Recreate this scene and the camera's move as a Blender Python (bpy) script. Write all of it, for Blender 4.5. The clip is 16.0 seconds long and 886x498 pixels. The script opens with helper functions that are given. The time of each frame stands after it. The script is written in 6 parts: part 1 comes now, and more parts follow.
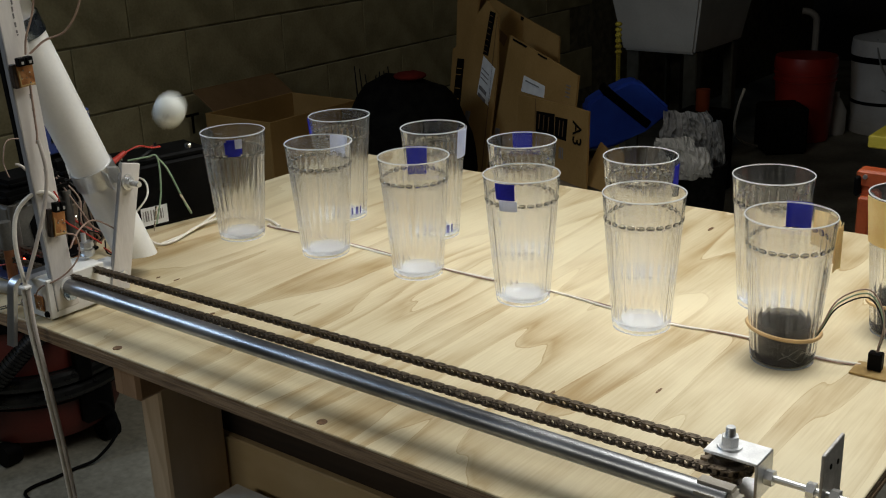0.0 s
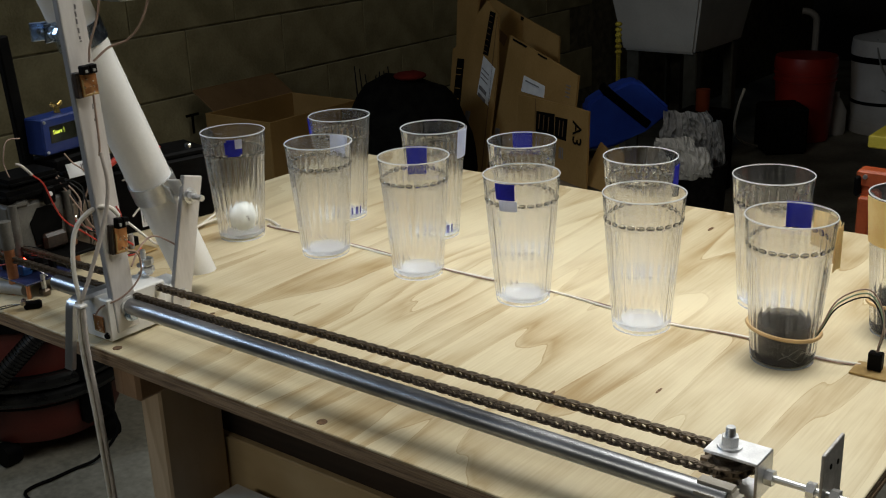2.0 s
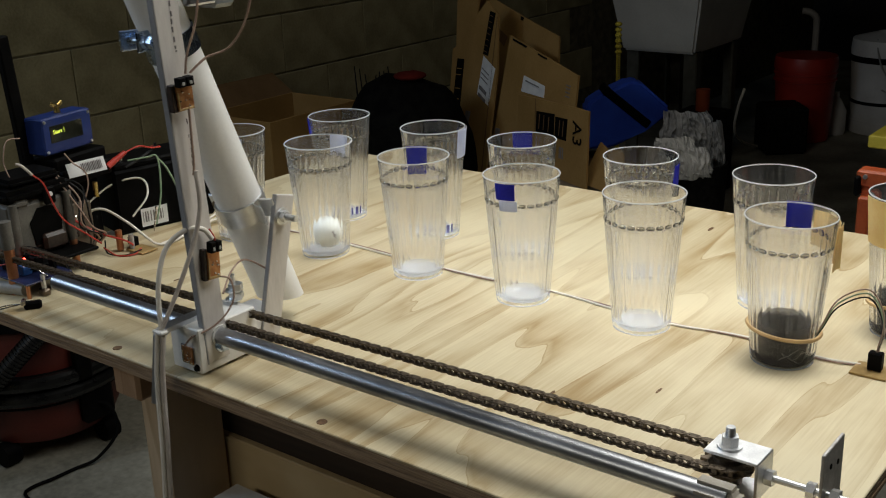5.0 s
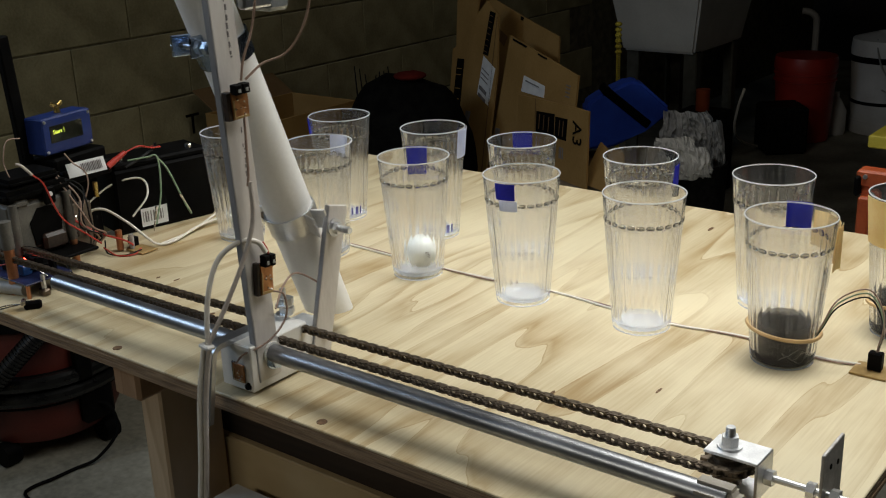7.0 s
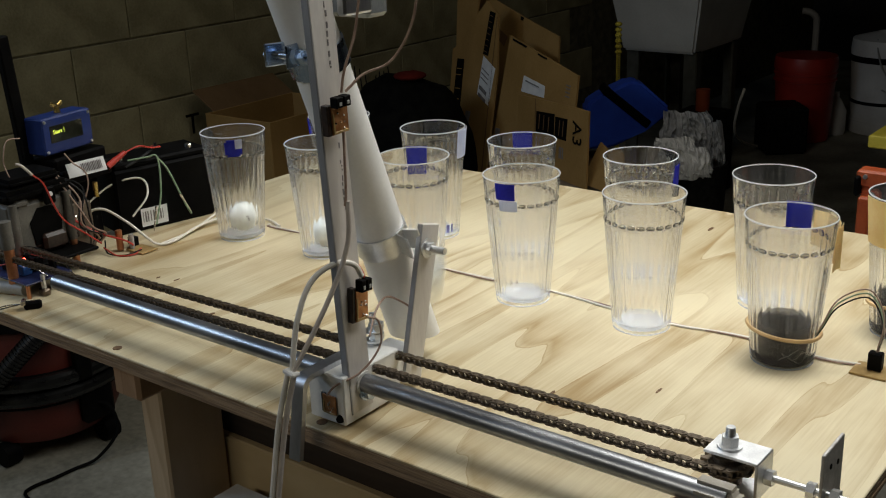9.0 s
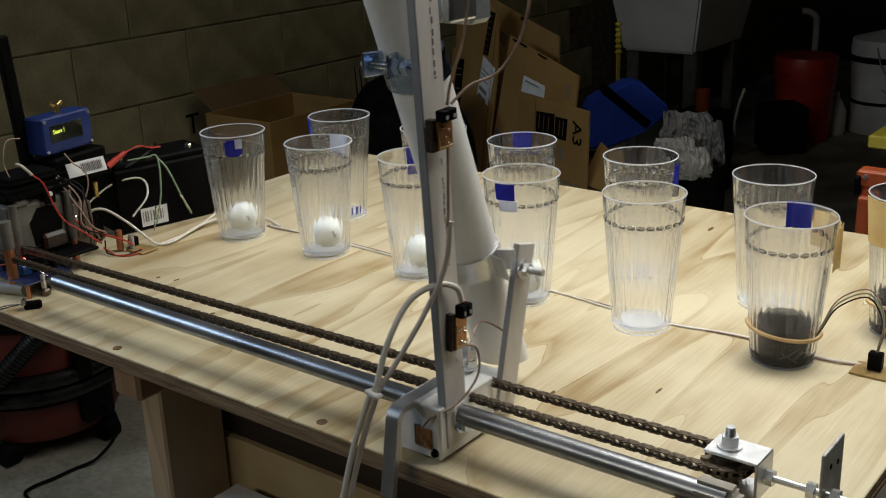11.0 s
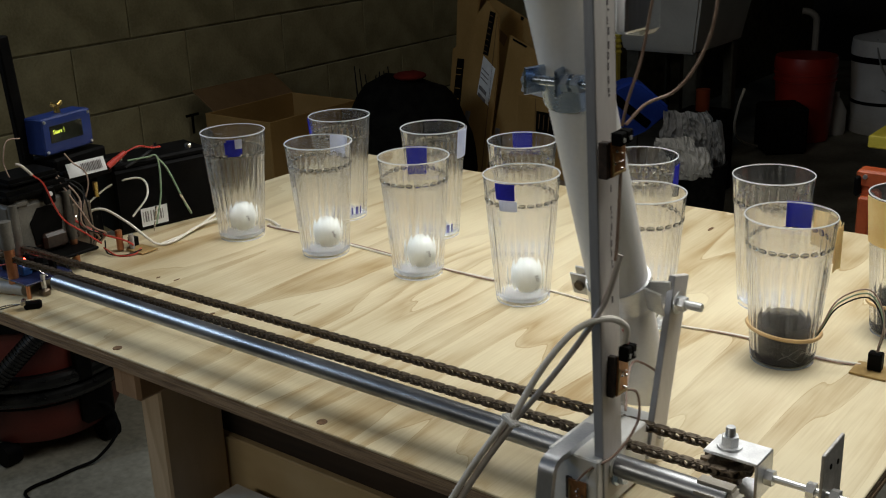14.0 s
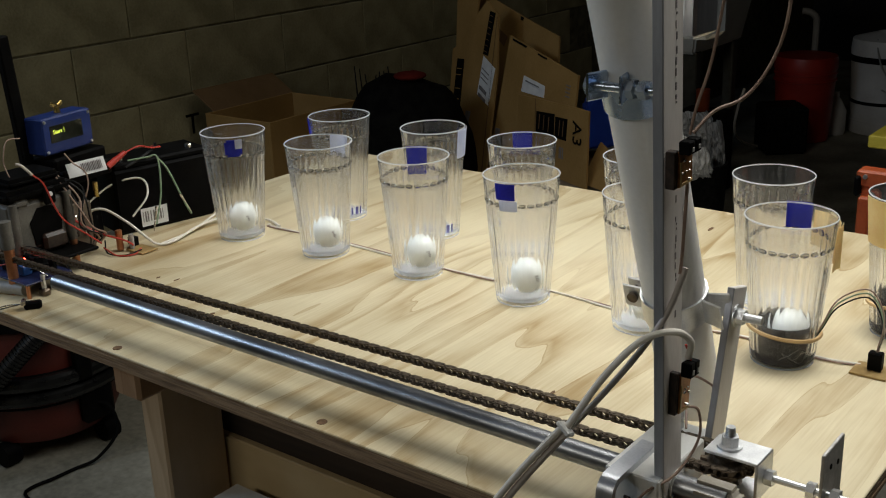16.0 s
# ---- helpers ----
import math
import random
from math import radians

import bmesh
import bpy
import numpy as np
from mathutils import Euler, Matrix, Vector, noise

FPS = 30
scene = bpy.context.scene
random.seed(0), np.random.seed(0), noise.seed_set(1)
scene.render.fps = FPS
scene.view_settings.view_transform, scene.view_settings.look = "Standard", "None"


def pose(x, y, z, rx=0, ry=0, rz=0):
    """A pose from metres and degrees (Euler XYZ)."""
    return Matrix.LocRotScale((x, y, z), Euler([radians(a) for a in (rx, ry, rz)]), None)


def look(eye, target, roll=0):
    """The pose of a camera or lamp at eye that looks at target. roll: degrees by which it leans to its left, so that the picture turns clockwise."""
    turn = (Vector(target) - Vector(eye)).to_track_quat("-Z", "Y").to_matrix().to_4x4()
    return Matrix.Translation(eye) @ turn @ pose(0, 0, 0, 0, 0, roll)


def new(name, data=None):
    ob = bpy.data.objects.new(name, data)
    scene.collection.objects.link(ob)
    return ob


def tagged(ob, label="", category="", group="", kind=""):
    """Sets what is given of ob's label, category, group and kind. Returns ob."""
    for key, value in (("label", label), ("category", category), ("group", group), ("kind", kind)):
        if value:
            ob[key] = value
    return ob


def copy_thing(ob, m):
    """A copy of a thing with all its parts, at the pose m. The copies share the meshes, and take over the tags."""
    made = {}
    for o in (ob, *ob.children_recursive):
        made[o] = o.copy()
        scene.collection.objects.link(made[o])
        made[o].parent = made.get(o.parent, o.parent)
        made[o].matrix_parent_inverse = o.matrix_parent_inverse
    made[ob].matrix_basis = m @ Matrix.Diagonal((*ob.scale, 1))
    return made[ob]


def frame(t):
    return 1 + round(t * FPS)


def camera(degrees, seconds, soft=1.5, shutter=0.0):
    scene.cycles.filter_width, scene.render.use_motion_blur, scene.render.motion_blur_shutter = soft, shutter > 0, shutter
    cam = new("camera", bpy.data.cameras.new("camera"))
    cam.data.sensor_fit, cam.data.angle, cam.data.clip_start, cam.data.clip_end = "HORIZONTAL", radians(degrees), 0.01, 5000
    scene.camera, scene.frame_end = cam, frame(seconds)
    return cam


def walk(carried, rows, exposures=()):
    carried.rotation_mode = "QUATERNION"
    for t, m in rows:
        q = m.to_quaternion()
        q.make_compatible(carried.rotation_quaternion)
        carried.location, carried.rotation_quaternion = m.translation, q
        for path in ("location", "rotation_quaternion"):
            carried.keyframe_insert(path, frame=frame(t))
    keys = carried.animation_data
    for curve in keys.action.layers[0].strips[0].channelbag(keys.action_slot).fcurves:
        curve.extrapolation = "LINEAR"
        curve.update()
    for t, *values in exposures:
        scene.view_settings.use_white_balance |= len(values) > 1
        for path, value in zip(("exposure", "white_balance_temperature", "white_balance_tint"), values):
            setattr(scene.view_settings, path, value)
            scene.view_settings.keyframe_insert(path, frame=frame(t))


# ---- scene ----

# ---------- camera: fixed on its stand ----------
EYE = (0.9378, -0.6400, 1.3453)
cam = camera(43.99, 16.0, 1.1, 0.5)
VIEW = look(EYE, (0.9378 - 0.5879, -0.6400 + 0.7402, 1.3453 - 0.3263), -2.23)
walk(cam, [(0.0, VIEW), (16.0, VIEW)], [(0.0, 0.0), (16.0, 0.0)])

# ---------- light: a dim closed workshop with one long lamp over the bench, plus added fills ---
world = bpy.data.worlds.new("world")
world.use_nodes = True
world.node_tree.nodes["Background"].inputs["Color"].default_value = (0.5, 0.55, 0.65, 1)
world.node_tree.nodes["Background"].inputs["Strength"].default_value = 0.006
scene.world = world


def area_lamp(name, eye, target, power, color, size_x, size_y):
    data = bpy.data.lights.new(name, "AREA")
    data.shape, data.size, data.size_y = "RECTANGLE", size_x, size_y
    data.energy, data.color = power, color
    ob = new(name, data)
    ob.matrix_world = look(eye, target)
    return ob


shop = area_lamp("shop_lamp", (0.62, 0.72, 2.18), (0.54, 0.36, 0.88), 13.9, (1.0, 0.995, 0.945), 1.25, 1.00)
shop.data.spread = radians(126)
area_lamp("cool_lamp", (-1.50, -0.75, 1.95), (0.1, 0.2, 0.9), 9.0, (0.56, 0.75, 1.0), 0.95, 0.20)
# Unseen fill, added to lift the sides turned to the camera.
area_lamp("front_fill", (-0.35, -2.4, 2.30), (0.2, 0.1, 0.8), 8.5, (1.0, 0.95, 0.84), 1.2, 0.15)
# Unseen fill with no known source, added to brighten the far floor and tub.
area_lamp("rear_fill", (-0.5, 1.45, 2.36), (-1.0, 3.4, 0.4), 2.6, (1.0, 0.95, 0.86), 0.9, 0.2)


# ---------- materials ----------
def rgb(r, g, b):
    return (r, g, b, 1)


def nodes_of(name):
    m = bpy.data.materials.new(name)
    m.use_nodes = True
    t = m.node_tree
    return m, t.nodes, t.links, t.nodes["Principled BSDF"]


def surface(name, a, b, rough=0.5, metal=0.0, scale=40, fine=400, bump=0.15, spread=0.12, stretch=(1, 1, 1), coat=0.0, depth=0.002):
    """Two-scale mottled surface between the colours a and b."""
    m, n, l, p = nodes_of(name)
    co = n.new("ShaderNodeTexCoord")
    mp = n.new("ShaderNodeMapping")
    mp.inputs["Scale"].default_value = stretch
    l.new(co.outputs["Object"], mp.inputs["Vector"])
    n1 = n.new("ShaderNodeTexNoise")
    n1.inputs["Scale"].default_value, n1.inputs["Detail"].default_value = scale, 6
    n2 = n.new("ShaderNodeTexNoise")
    n2.inputs["Scale"].default_value, n2.inputs["Detail"].default_value = fine, 3
    l.new(mp.outputs[0], n1.inputs["Vector"])
    l.new(mp.outputs[0], n2.inputs["Vector"])
    add = n.new("ShaderNodeMath")
    add.operation = "MULTIPLY_ADD"
    add.inputs[1].default_value, add.inputs[2].default_value = 0.35, -0.17
    l.new(n2.outputs["Fac"], add.inputs[0])
    s2 = n.new("ShaderNodeMath")
    l.new(n1.outputs["Fac"], s2.inputs[0])
    l.new(add.outputs[0], s2.inputs[1])
    ramp = n.new("ShaderNodeValToRGB")
    ramp.color_ramp.elements[0].position, ramp.color_ramp.elements[1].position = 0.35, 0.68
    ramp.color_ramp.elements[0].color, ramp.color_ramp.elements[1].color = rgb(*a), rgb(*b)
    l.new(s2.outputs[0], ramp.inputs["Fac"])
    l.new(ramp.outputs["Color"], p.inputs["Base Color"])
    rr = n.new("ShaderNodeMapRange")
    rr.inputs["To Min"].default_value = max(0.02, rough - spread)
    rr.inputs["To Max"].default_value = min(1, rough + spread)
    l.new(n1.outputs["Fac"], rr.inputs["Value"])
    l.new(rr.outputs[0], p.inputs["Roughness"])
    p.inputs["Metallic"].default_value = metal
    p.inputs["Coat Weight"].default_value = coat
    if bump:
        bp = n.new("ShaderNodeBump")
        bp.inputs["Strength"].default_value, bp.inputs["Distance"].default_value = bump, depth
        l.new(s2.outputs[0], bp.inputs["Height"])
        l.new(bp.outputs[0], p.inputs["Normal"])
    return m


def plywood(name, along="Y", light=(0.650, 0.566, 0.376), dark=(0.362, 0.252, 0.112)):
    """Rotary-cut softwood face: wide wavy cathedral bands, fine streaks, soft blotches."""
    m, n, l, p = nodes_of(name)
    co = n.new("ShaderNodeTexCoord")
    mp = n.new("ShaderNodeMapping")
    mp.inputs["Scale"].default_value = {"Y": (9.0, 1.25, 4.0), "X": (1.25, 9.0, 4.0), "Z": (9.0, 4.0, 1.25)}[along]
    mp.inputs["Location"].default_value = (3.1, 1.7, 0.4)
    l.new(co.outputs["Object"], mp.inputs["Vector"])
    big = n.new("ShaderNodeTexNoise")
    big.inputs["Scale"].default_value, big.inputs["Detail"].default_value, big.inputs["Roughness"].default_value = 0.70, 3.0, 0.45
    big.inputs["Distortion"].default_value = 0.25
    l.new(mp.outputs[0], big.inputs["Vector"])
    mul = n.new("ShaderNodeMath")
    mul.operation = "MULTIPLY"
    mul.inputs[1].default_value = 13.0
    l.new(big.outputs["Fac"], mul.inputs[0])
    fr = n.new("ShaderNodeMath")
    fr.operation = "FRACT"
    l.new(mul.outputs[0], fr.inputs[0])
    band = n.new("ShaderNodeValToRGB")
    e = band.color_ramp.elements
    e[0].position, e[0].color = 0.0, rgb(0.12, 0.12, 0.12)
    e[1].position, e[1].color = 1.0, rgb(0.95, 0.95, 0.95)
    for pos, v in ((0.16, 0.05), (0.62, 0.34), (0.88, 0.80), (0.97, 0.5)):
        x = e.new(pos)
        x.color = rgb(v, v, v)
    l.new(fr.outputs[0], band.inputs["Fac"])
    mp2 = n.new("ShaderNodeMapping")
    mp2.inputs["Scale"].default_value = {"Y": (420, 16, 60), "X": (16, 420, 60), "Z": (420, 60, 16)}[along]
    l.new(co.outputs["Object"], mp2.inputs["Vector"])
    fine = n.new("ShaderNodeTexNoise")
    fine.inputs["Scale"].default_value, fine.inputs["Detail"].default_value = 1.0, 4
    l.new(mp2.outputs[0], fine.inputs["Vector"])
    blot = n.new("ShaderNodeTexNoise")
    blot.inputs["Scale"].default_value, blot.inputs["Detail"].default_value = 7, 3
    l.new(co.outputs["Object"], blot.inputs["Vector"])
    a1 = n.new("ShaderNodeMath")
    a1.operation = "MULTIPLY_ADD"
    a1.inputs[1].default_value, a1.inputs[2].default_value = 0.62, -0.28
    l.new(fine.outputs["Fac"], a1.inputs[0])
    bl = n.new("ShaderNodeMath")
    bl.operation = "MULTIPLY_ADD"
    bl.inputs[1].default_value, bl.inputs[2].default_value = 0.8, -0.36
    l.new(blot.outputs["Fac"], bl.inputs[0])
    bandm = n.new("ShaderNodeMath")
    bandm.operation = "MULTIPLY"
    l.new(band.outputs["Color"], bandm.inputs[0])
    rb = n.new("ShaderNodeMapRange")
    rb.inputs["From Min"].default_value, rb.inputs["From Max"].default_value = 0.35, 0.65
    rb.inputs["To Min"].default_value, rb.inputs["To Max"].default_value = 0.45, 1.05
    l.new(blot.outputs["Fac"], rb.inputs["Value"])
    l.new(rb.outputs[0], bandm.inputs[1])
    s1, s2 = n.new("ShaderNodeMath"), n.new("ShaderNodeMath")
    s2.use_clamp = True
    l.new(bandm.outputs[0], s1.inputs[0])
    l.new(a1.outputs[0], s1.inputs[1])
    l.new(s1.outputs[0], s2.inputs[0])
    l.new(bl.outputs[0], s2.inputs[1])
    mix = n.new("ShaderNodeValToRGB")
    mix.color_ramp.elements[0].color, mix.color_ramp.elements[1].color = rgb(*light), rgb(*dark)
    mix.color_ramp.elements[0].position, mix.color_ramp.elements[1].position = 0.0, 1.0
    l.new(s2.outputs[0], mix.inputs["Fac"])
    l.new(mix.outputs["Color"], p.inputs["Base Color"])
    p.inputs["Roughness"].default_value = 0.52
    bp = n.new("ShaderNodeBump")
    bp.inputs["Strength"].default_value, bp.inputs["Distance"].default_value = 0.12, 0.001
    l.new(s1.outputs[0], bp.inputs["Height"])
    l.new(bp.outputs[0], p.inputs["Normal"])
    return m


def clear_plastic(name, tint=(0.985, 0.985, 0.99), milk=0.03, bend=0.0, rough=0.04, strength=1.0, ior=1.22, even=False):
    """Thin clear plastic: light goes straight through, gloss grows at grazing angles, a trace of haze."""
    m, n, l, p = nodes_of(name)
    out = n["Material Output"]
    tr = n.new("ShaderNodeBsdfTransparent")
    tr.inputs["Color"].default_value = rgb(*tint)
    gl = n.new("ShaderNodeBsdfGlossy")
    gl.inputs["Roughness"].default_value = rough
    gl.inputs["Color"].default_value = rgb(strength, strength, strength)
    if bend:   # part of the light is bent by the flutes
        rf = n.new("ShaderNodeBsdfRefraction")
        rf.inputs["IOR"].default_value, rf.inputs["Roughness"].default_value = 1.26, 0.0
        mb = n.new("ShaderNodeMixShader")
        mb.inputs["Fac"].default_value = bend
        l.new(tr.outputs[0], mb.inputs[1])
        l.new(rf.outputs[0], mb.inputs[2])
        tr = mb
    fr = n.new("ShaderNodeFresnel")
    fr.inputs["IOR"].default_value = ior
    mx = n.new("ShaderNodeMixShader")
    l.new(fr.outputs[0], mx.inputs["Fac"])
    l.new(tr.outputs[0], mx.inputs[1])
    l.new(gl.outputs[0], mx.inputs[2])
    d1 = n.new("ShaderNodeBsdfDiffuse")
    d1.inputs["Color"].default_value = rgb(0.88, 0.90, 0.93)
    d2 = n.new("ShaderNodeBsdfTranslucent")
    d2.inputs["Color"].default_value = rgb(0.92, 0.93, 0.95)
    df = n.new("ShaderNodeMixShader")
    l.new(d1.outputs[0], df.inputs[1])
    l.new(d2.outputs[0], df.inputs[2])
    nz = n.new("ShaderNodeTexNoise")   # upright pale streaks, painted for the light that the flutes bend
    nz.inputs["Scale"].default_value, nz.inputs["Detail"].default_value = 1.0, 2.0
    tc, mp = n.new("ShaderNodeTexCoord"), n.new("ShaderNodeMapping")
    mp.inputs["Scale"].default_value = (260, 260, 14)
    l.new(tc.outputs["Object"], mp.inputs["Vector"])
    l.new(mp.outputs[0], nz.inputs["Vector"])
    mr = n.new("ShaderNodeMapRange")
    mr.inputs["From Min"].default_value, mr.inputs["From Max"].default_value = 0.36, 0.68
    mr.inputs["To Min"].default_value, mr.inputs["To Max"].default_value = (milk, milk * 1.02) if even else (milk * 0.1, milk * 2.3)
    l.new(nz.outputs["Fac"], mr.inputs["Value"])
    m2 = n.new("ShaderNodeMixShader")
    l.new(mr.outputs[0], m2.inputs["Fac"])
    l.new(mx.outputs[0], m2.inputs[1])
    l.new(df.outputs[0], m2.inputs[2])
    l.new(m2.outputs[0], out.inputs["Surface"])
    n.remove(p)
    return m


def glowing(name, color, strength):
    m, n, l, p = nodes_of(name)
    p.inputs["Base Color"].default_value = rgb(*[c * 0.3 for c in color])
    p.inputs["Emission Color"].default_value = rgb(*color)
    p.inputs["Emission Strength"].default_value = strength
    return m


PLY = plywood("plywood_face")
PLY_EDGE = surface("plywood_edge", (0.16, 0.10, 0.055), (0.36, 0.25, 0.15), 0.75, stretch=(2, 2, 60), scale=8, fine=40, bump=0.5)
TIMBER = plywood("timber", "Z", (0.55, 0.42, 0.28), (0.36, 0.25, 0.14))
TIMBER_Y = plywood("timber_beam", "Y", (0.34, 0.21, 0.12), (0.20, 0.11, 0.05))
# Near-black brown, for the board that imitates shade below the bench top.
SHADE_BROWN = surface("shade_brown", (0.022, 0.014, 0.009), (0.050, 0.031, 0.019), 0.8, scale=20, fine=200, bump=0.3, stretch=(0.1, 1, 1))
PLY_X = plywood("plywood_panel", "X", (0.55, 0.42, 0.23), (0.40, 0.27, 0.12))
BLOCK = surface("block_wall", (0.250, 0.218, 0.120), (0.385, 0.338, 0.196), 0.95, scale=9, fine=130, bump=0.9, depth=0.005)
MORTAR = surface("mortar", (0.085, 0.074, 0.042), (0.190, 0.166, 0.100), 0.95, scale=30, fine=200, bump=0.6)
CONCRETE = surface("concrete_floor", (0.15, 0.142, 0.108), (0.36, 0.338, 0.270), 0.70, scale=4.2, fine=60, bump=0.12)
# Near-black base puts the gloom of the room's far end into the colour.
UNLIT_WALL = surface("unlit_wall", (0.012, 0.011, 0.010), (0.03, 0.027, 0.022), 0.95, scale=3, fine=60)
# For the unseen ceiling; tone chosen to bounce light onto the metal parts.
CEIL = surface("bounce_ceiling", (0.13, 0.11, 0.09), (0.22, 0.19, 0.16), 0.95, scale=4, fine=60)
STEEL = surface("zinc_steel", (0.62, 0.63, 0.65), (0.82, 0.83, 0.84), 0.40, 1.0, scale=60, fine=700, bump=0.08, depth=0.0006)
ZINC_BLUE = surface("blue_zinc", (0.36, 0.46, 0.62), (0.62, 0.70, 0.80), 0.26, 1.0, scale=60, fine=600, bump=0.08, depth=0.0006)
CONDUIT = surface("galvanised_conduit", (0.27, 0.278, 0.295), (0.50, 0.51, 0.53), 0.35, 0.95, scale=34, fine=400, bump=0.12, spread=0.12, stretch=(0.3, 1, 1), depth=0.0006)
ALU = surface("aluminium_bar", (0.50, 0.52, 0.56), (0.68, 0.69, 0.72), 0.38, 1.0, scale=30, fine=500, bump=0.1, stretch=(1, 1, 0.15), depth=0.0005)
CHAIN = surface("oiled_chain_steel", (0.080, 0.062, 0.044), (0.22, 0.175, 0.130), 0.45, 0.8, scale=120, fine=900, bump=0.2, depth=0.0005)
PVC = surface("white_pvc", (0.76, 0.755, 0.73), (0.84, 0.835, 0.81), 0.34, scale=12, fine=300, bump=0.03)
HDPE = surface("white_nylon", (0.70, 0.69, 0.65), (0.80, 0.79, 0.76), 0.45, scale=25, fine=300, bump=0.08)
STRIP = surface("white_strip", (0.58, 0.545, 0.51), (0.72, 0.685, 0.645), 0.45, scale=30, fine=400, bump=0.08, stretch=(1, 1, 0.2))
INK = surface("print_ink", (0.12, 0.11, 0.11), (0.22, 0.20, 0.19), 0.7)
BLACK = surface("black_plastic", (0.0022, 0.0022, 0.0022), (0.005, 0.0047, 0.0046), 0.55, scale=40, fine=300, bump=0.1)
RUBBER = surface("black_rubber", (0.010, 0.010, 0.010), (0.022, 0.021, 0.020), 0.6, scale=60, fine=400)
FOAM = surface("dark_foam", (0.020, 0.017, 0.015), (0.050, 0.043, 0.038), 0.95, scale=160, fine=900, bump=0.8)
COPPER_PCB = surface("copper_board", (0.28, 0.115, 0.040), (0.50, 0.24, 0.095), 0.38, 0.6, scale=120, fine=900, bump=0.2, depth=0.0006)
DARK_PCB = surface("dark_board", (0.012, 0.008, 0.006), (0.05, 0.028, 0.018), 0.45, scale=200, fine=900)
BLUE_PCB = surface("blue_board", (0.008, 0.012, 0.05), (0.02, 0.03, 0.10), 0.4, scale=120, fine=900)
SOLDER = surface("solder", (0.6, 0.58, 0.55), (0.85, 0.84, 0.82), 0.25, 1.0, scale=200)
WIRE_GREY = surface("grey_cable", (0.48, 0.43, 0.39), (0.60, 0.55, 0.50), 0.45, scale=60, fine=300)
WIRE_WHITE = surface("white_cable", (0.70, 0.66, 0.58), (0.82, 0.78, 0.70), 0.45, scale=60, fine=300)
WIRE_BROWN = surface("brown_wire", (0.26, 0.17, 0.13), (0.38, 0.27, 0.21), 0.5, scale=80)
WIRE_RED = surface("red_wire", (0.42, 0.03, 0.02), (0.55, 0.06, 0.04), 0.4, scale=80)
WIRE_GREEN = surface("green_wire", (0.22, 0.34, 0.20), (0.36, 0.46, 0.32), 0.5, scale=80)
WIRE_BLACK = surface("black_wire", (0.010, 0.010, 0.010), (0.03, 0.03, 0.03), 0.4, scale=80)
BAND = surface("rubber_band", (0.42, 0.27, 0.11), (0.55, 0.37, 0.17), 0.5, scale=80)
BALL = surface("ball_white", (0.66, 0.685, 0.645), (0.74, 0.765, 0.725), 0.32, scale=30, fine=300, bump=0.02)
CARD = surface("cardboard", (0.265, 0.155, 0.048), (0.345, 0.208, 0.072), 0.85, scale=6, fine=220, bump=0.12, stretch=(1, 1, 1))
CARD_DARK = surface("cardboard_darker", (0.13, 0.075, 0.030), (0.19, 0.112, 0.050), 0.85, scale=8, fine=220, bump=0.12)
LABEL = surface("paper_label", (0.62, 0.62, 0.62), (0.75, 0.75, 0.74), 0.6, scale=30)
RED = surface("red_plastic", (0.34, 0.020, 0.012), (0.46, 0.035, 0.02), 0.42, scale=9, fine=200, bump=0.05)
ORANGE = surface("orange_paint", (0.36, 0.065, 0.02), (0.50, 0.105, 0.032), 0.45, scale=12, fine=200)
BLUE_CLOTH = surface("blue_fabric", (0.022, 0.085, 0.66), (0.034, 0.120, 0.80), 0.8, scale=12, fine=500, bump=0.3)
BLUE_BOX = surface("blue_case", (0.005, 0.018, 0.105), (0.010, 0.030, 0.155), 0.4, scale=30, fine=400, bump=0.08)
TUB_WHITE = surface("tub_plastic", (0.58, 0.57, 0.53), (0.70, 0.69, 0.64), 0.5, scale=5, fine=150, bump=0.05)
WHITE = surface("white_plastic", (0.60, 0.59, 0.56), (0.74, 0.73, 0.70), 0.45, scale=8, fine=200, bump=0.05)
YELLOW = surface("yellow_paint", (0.62, 0.50, 0.05), (0.78, 0.64, 0.10), 0.5, scale=14, fine=200)
BRASS = surface("brass", (0.50, 0.36, 0.11), (0.68, 0.52, 0.20), 0.3, 1.0, scale=60)
COPPER = surface("copper", (0.42, 0.17, 0.08), (0.58, 0.26, 0.13), 0.4, 0.8, scale=30)
WAX = surface("knot_wood", (0.10, 0.05, 0.02), (0.2, 0.11, 0.05), 0.7, scale=200)
PIPE_GREY = surface("grey_pipe", (0.30, 0.29, 0.27), (0.42, 0.41, 0.38), 0.5, scale=12)
LEG_GREY = surface("dull_leg_grey", (0.07, 0.068, 0.050), (0.12, 0.115, 0.090), 0.7, scale=20)
CUP = clear_plastic("clear_tumbler", milk=0.036, bend=0.9)
CUP_IN = clear_plastic("clear_inside", milk=0.014, bend=0.8)
# Milk and blue tint paint in the lamp glow gathered by the base.
CUP_BASE = clear_plastic("whitened_base", (0.93, 0.955, 1.0), milk=0.30, rough=0.08, even=True)
TAN_BOARD = surface("tan_board", (0.30, 0.19, 0.065), (0.44, 0.30, 0.12), 0.4, 0.2, scale=120, fine=900, bump=0.2, depth=0.0006)
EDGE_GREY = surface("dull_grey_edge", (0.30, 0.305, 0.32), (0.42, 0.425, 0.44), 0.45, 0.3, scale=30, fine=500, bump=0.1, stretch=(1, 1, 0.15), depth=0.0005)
HOSE = surface("glossy_black_hose", (0.003, 0.003, 0.003), (0.007, 0.007, 0.007), 0.30, scale=40, fine=300, bump=0.1)
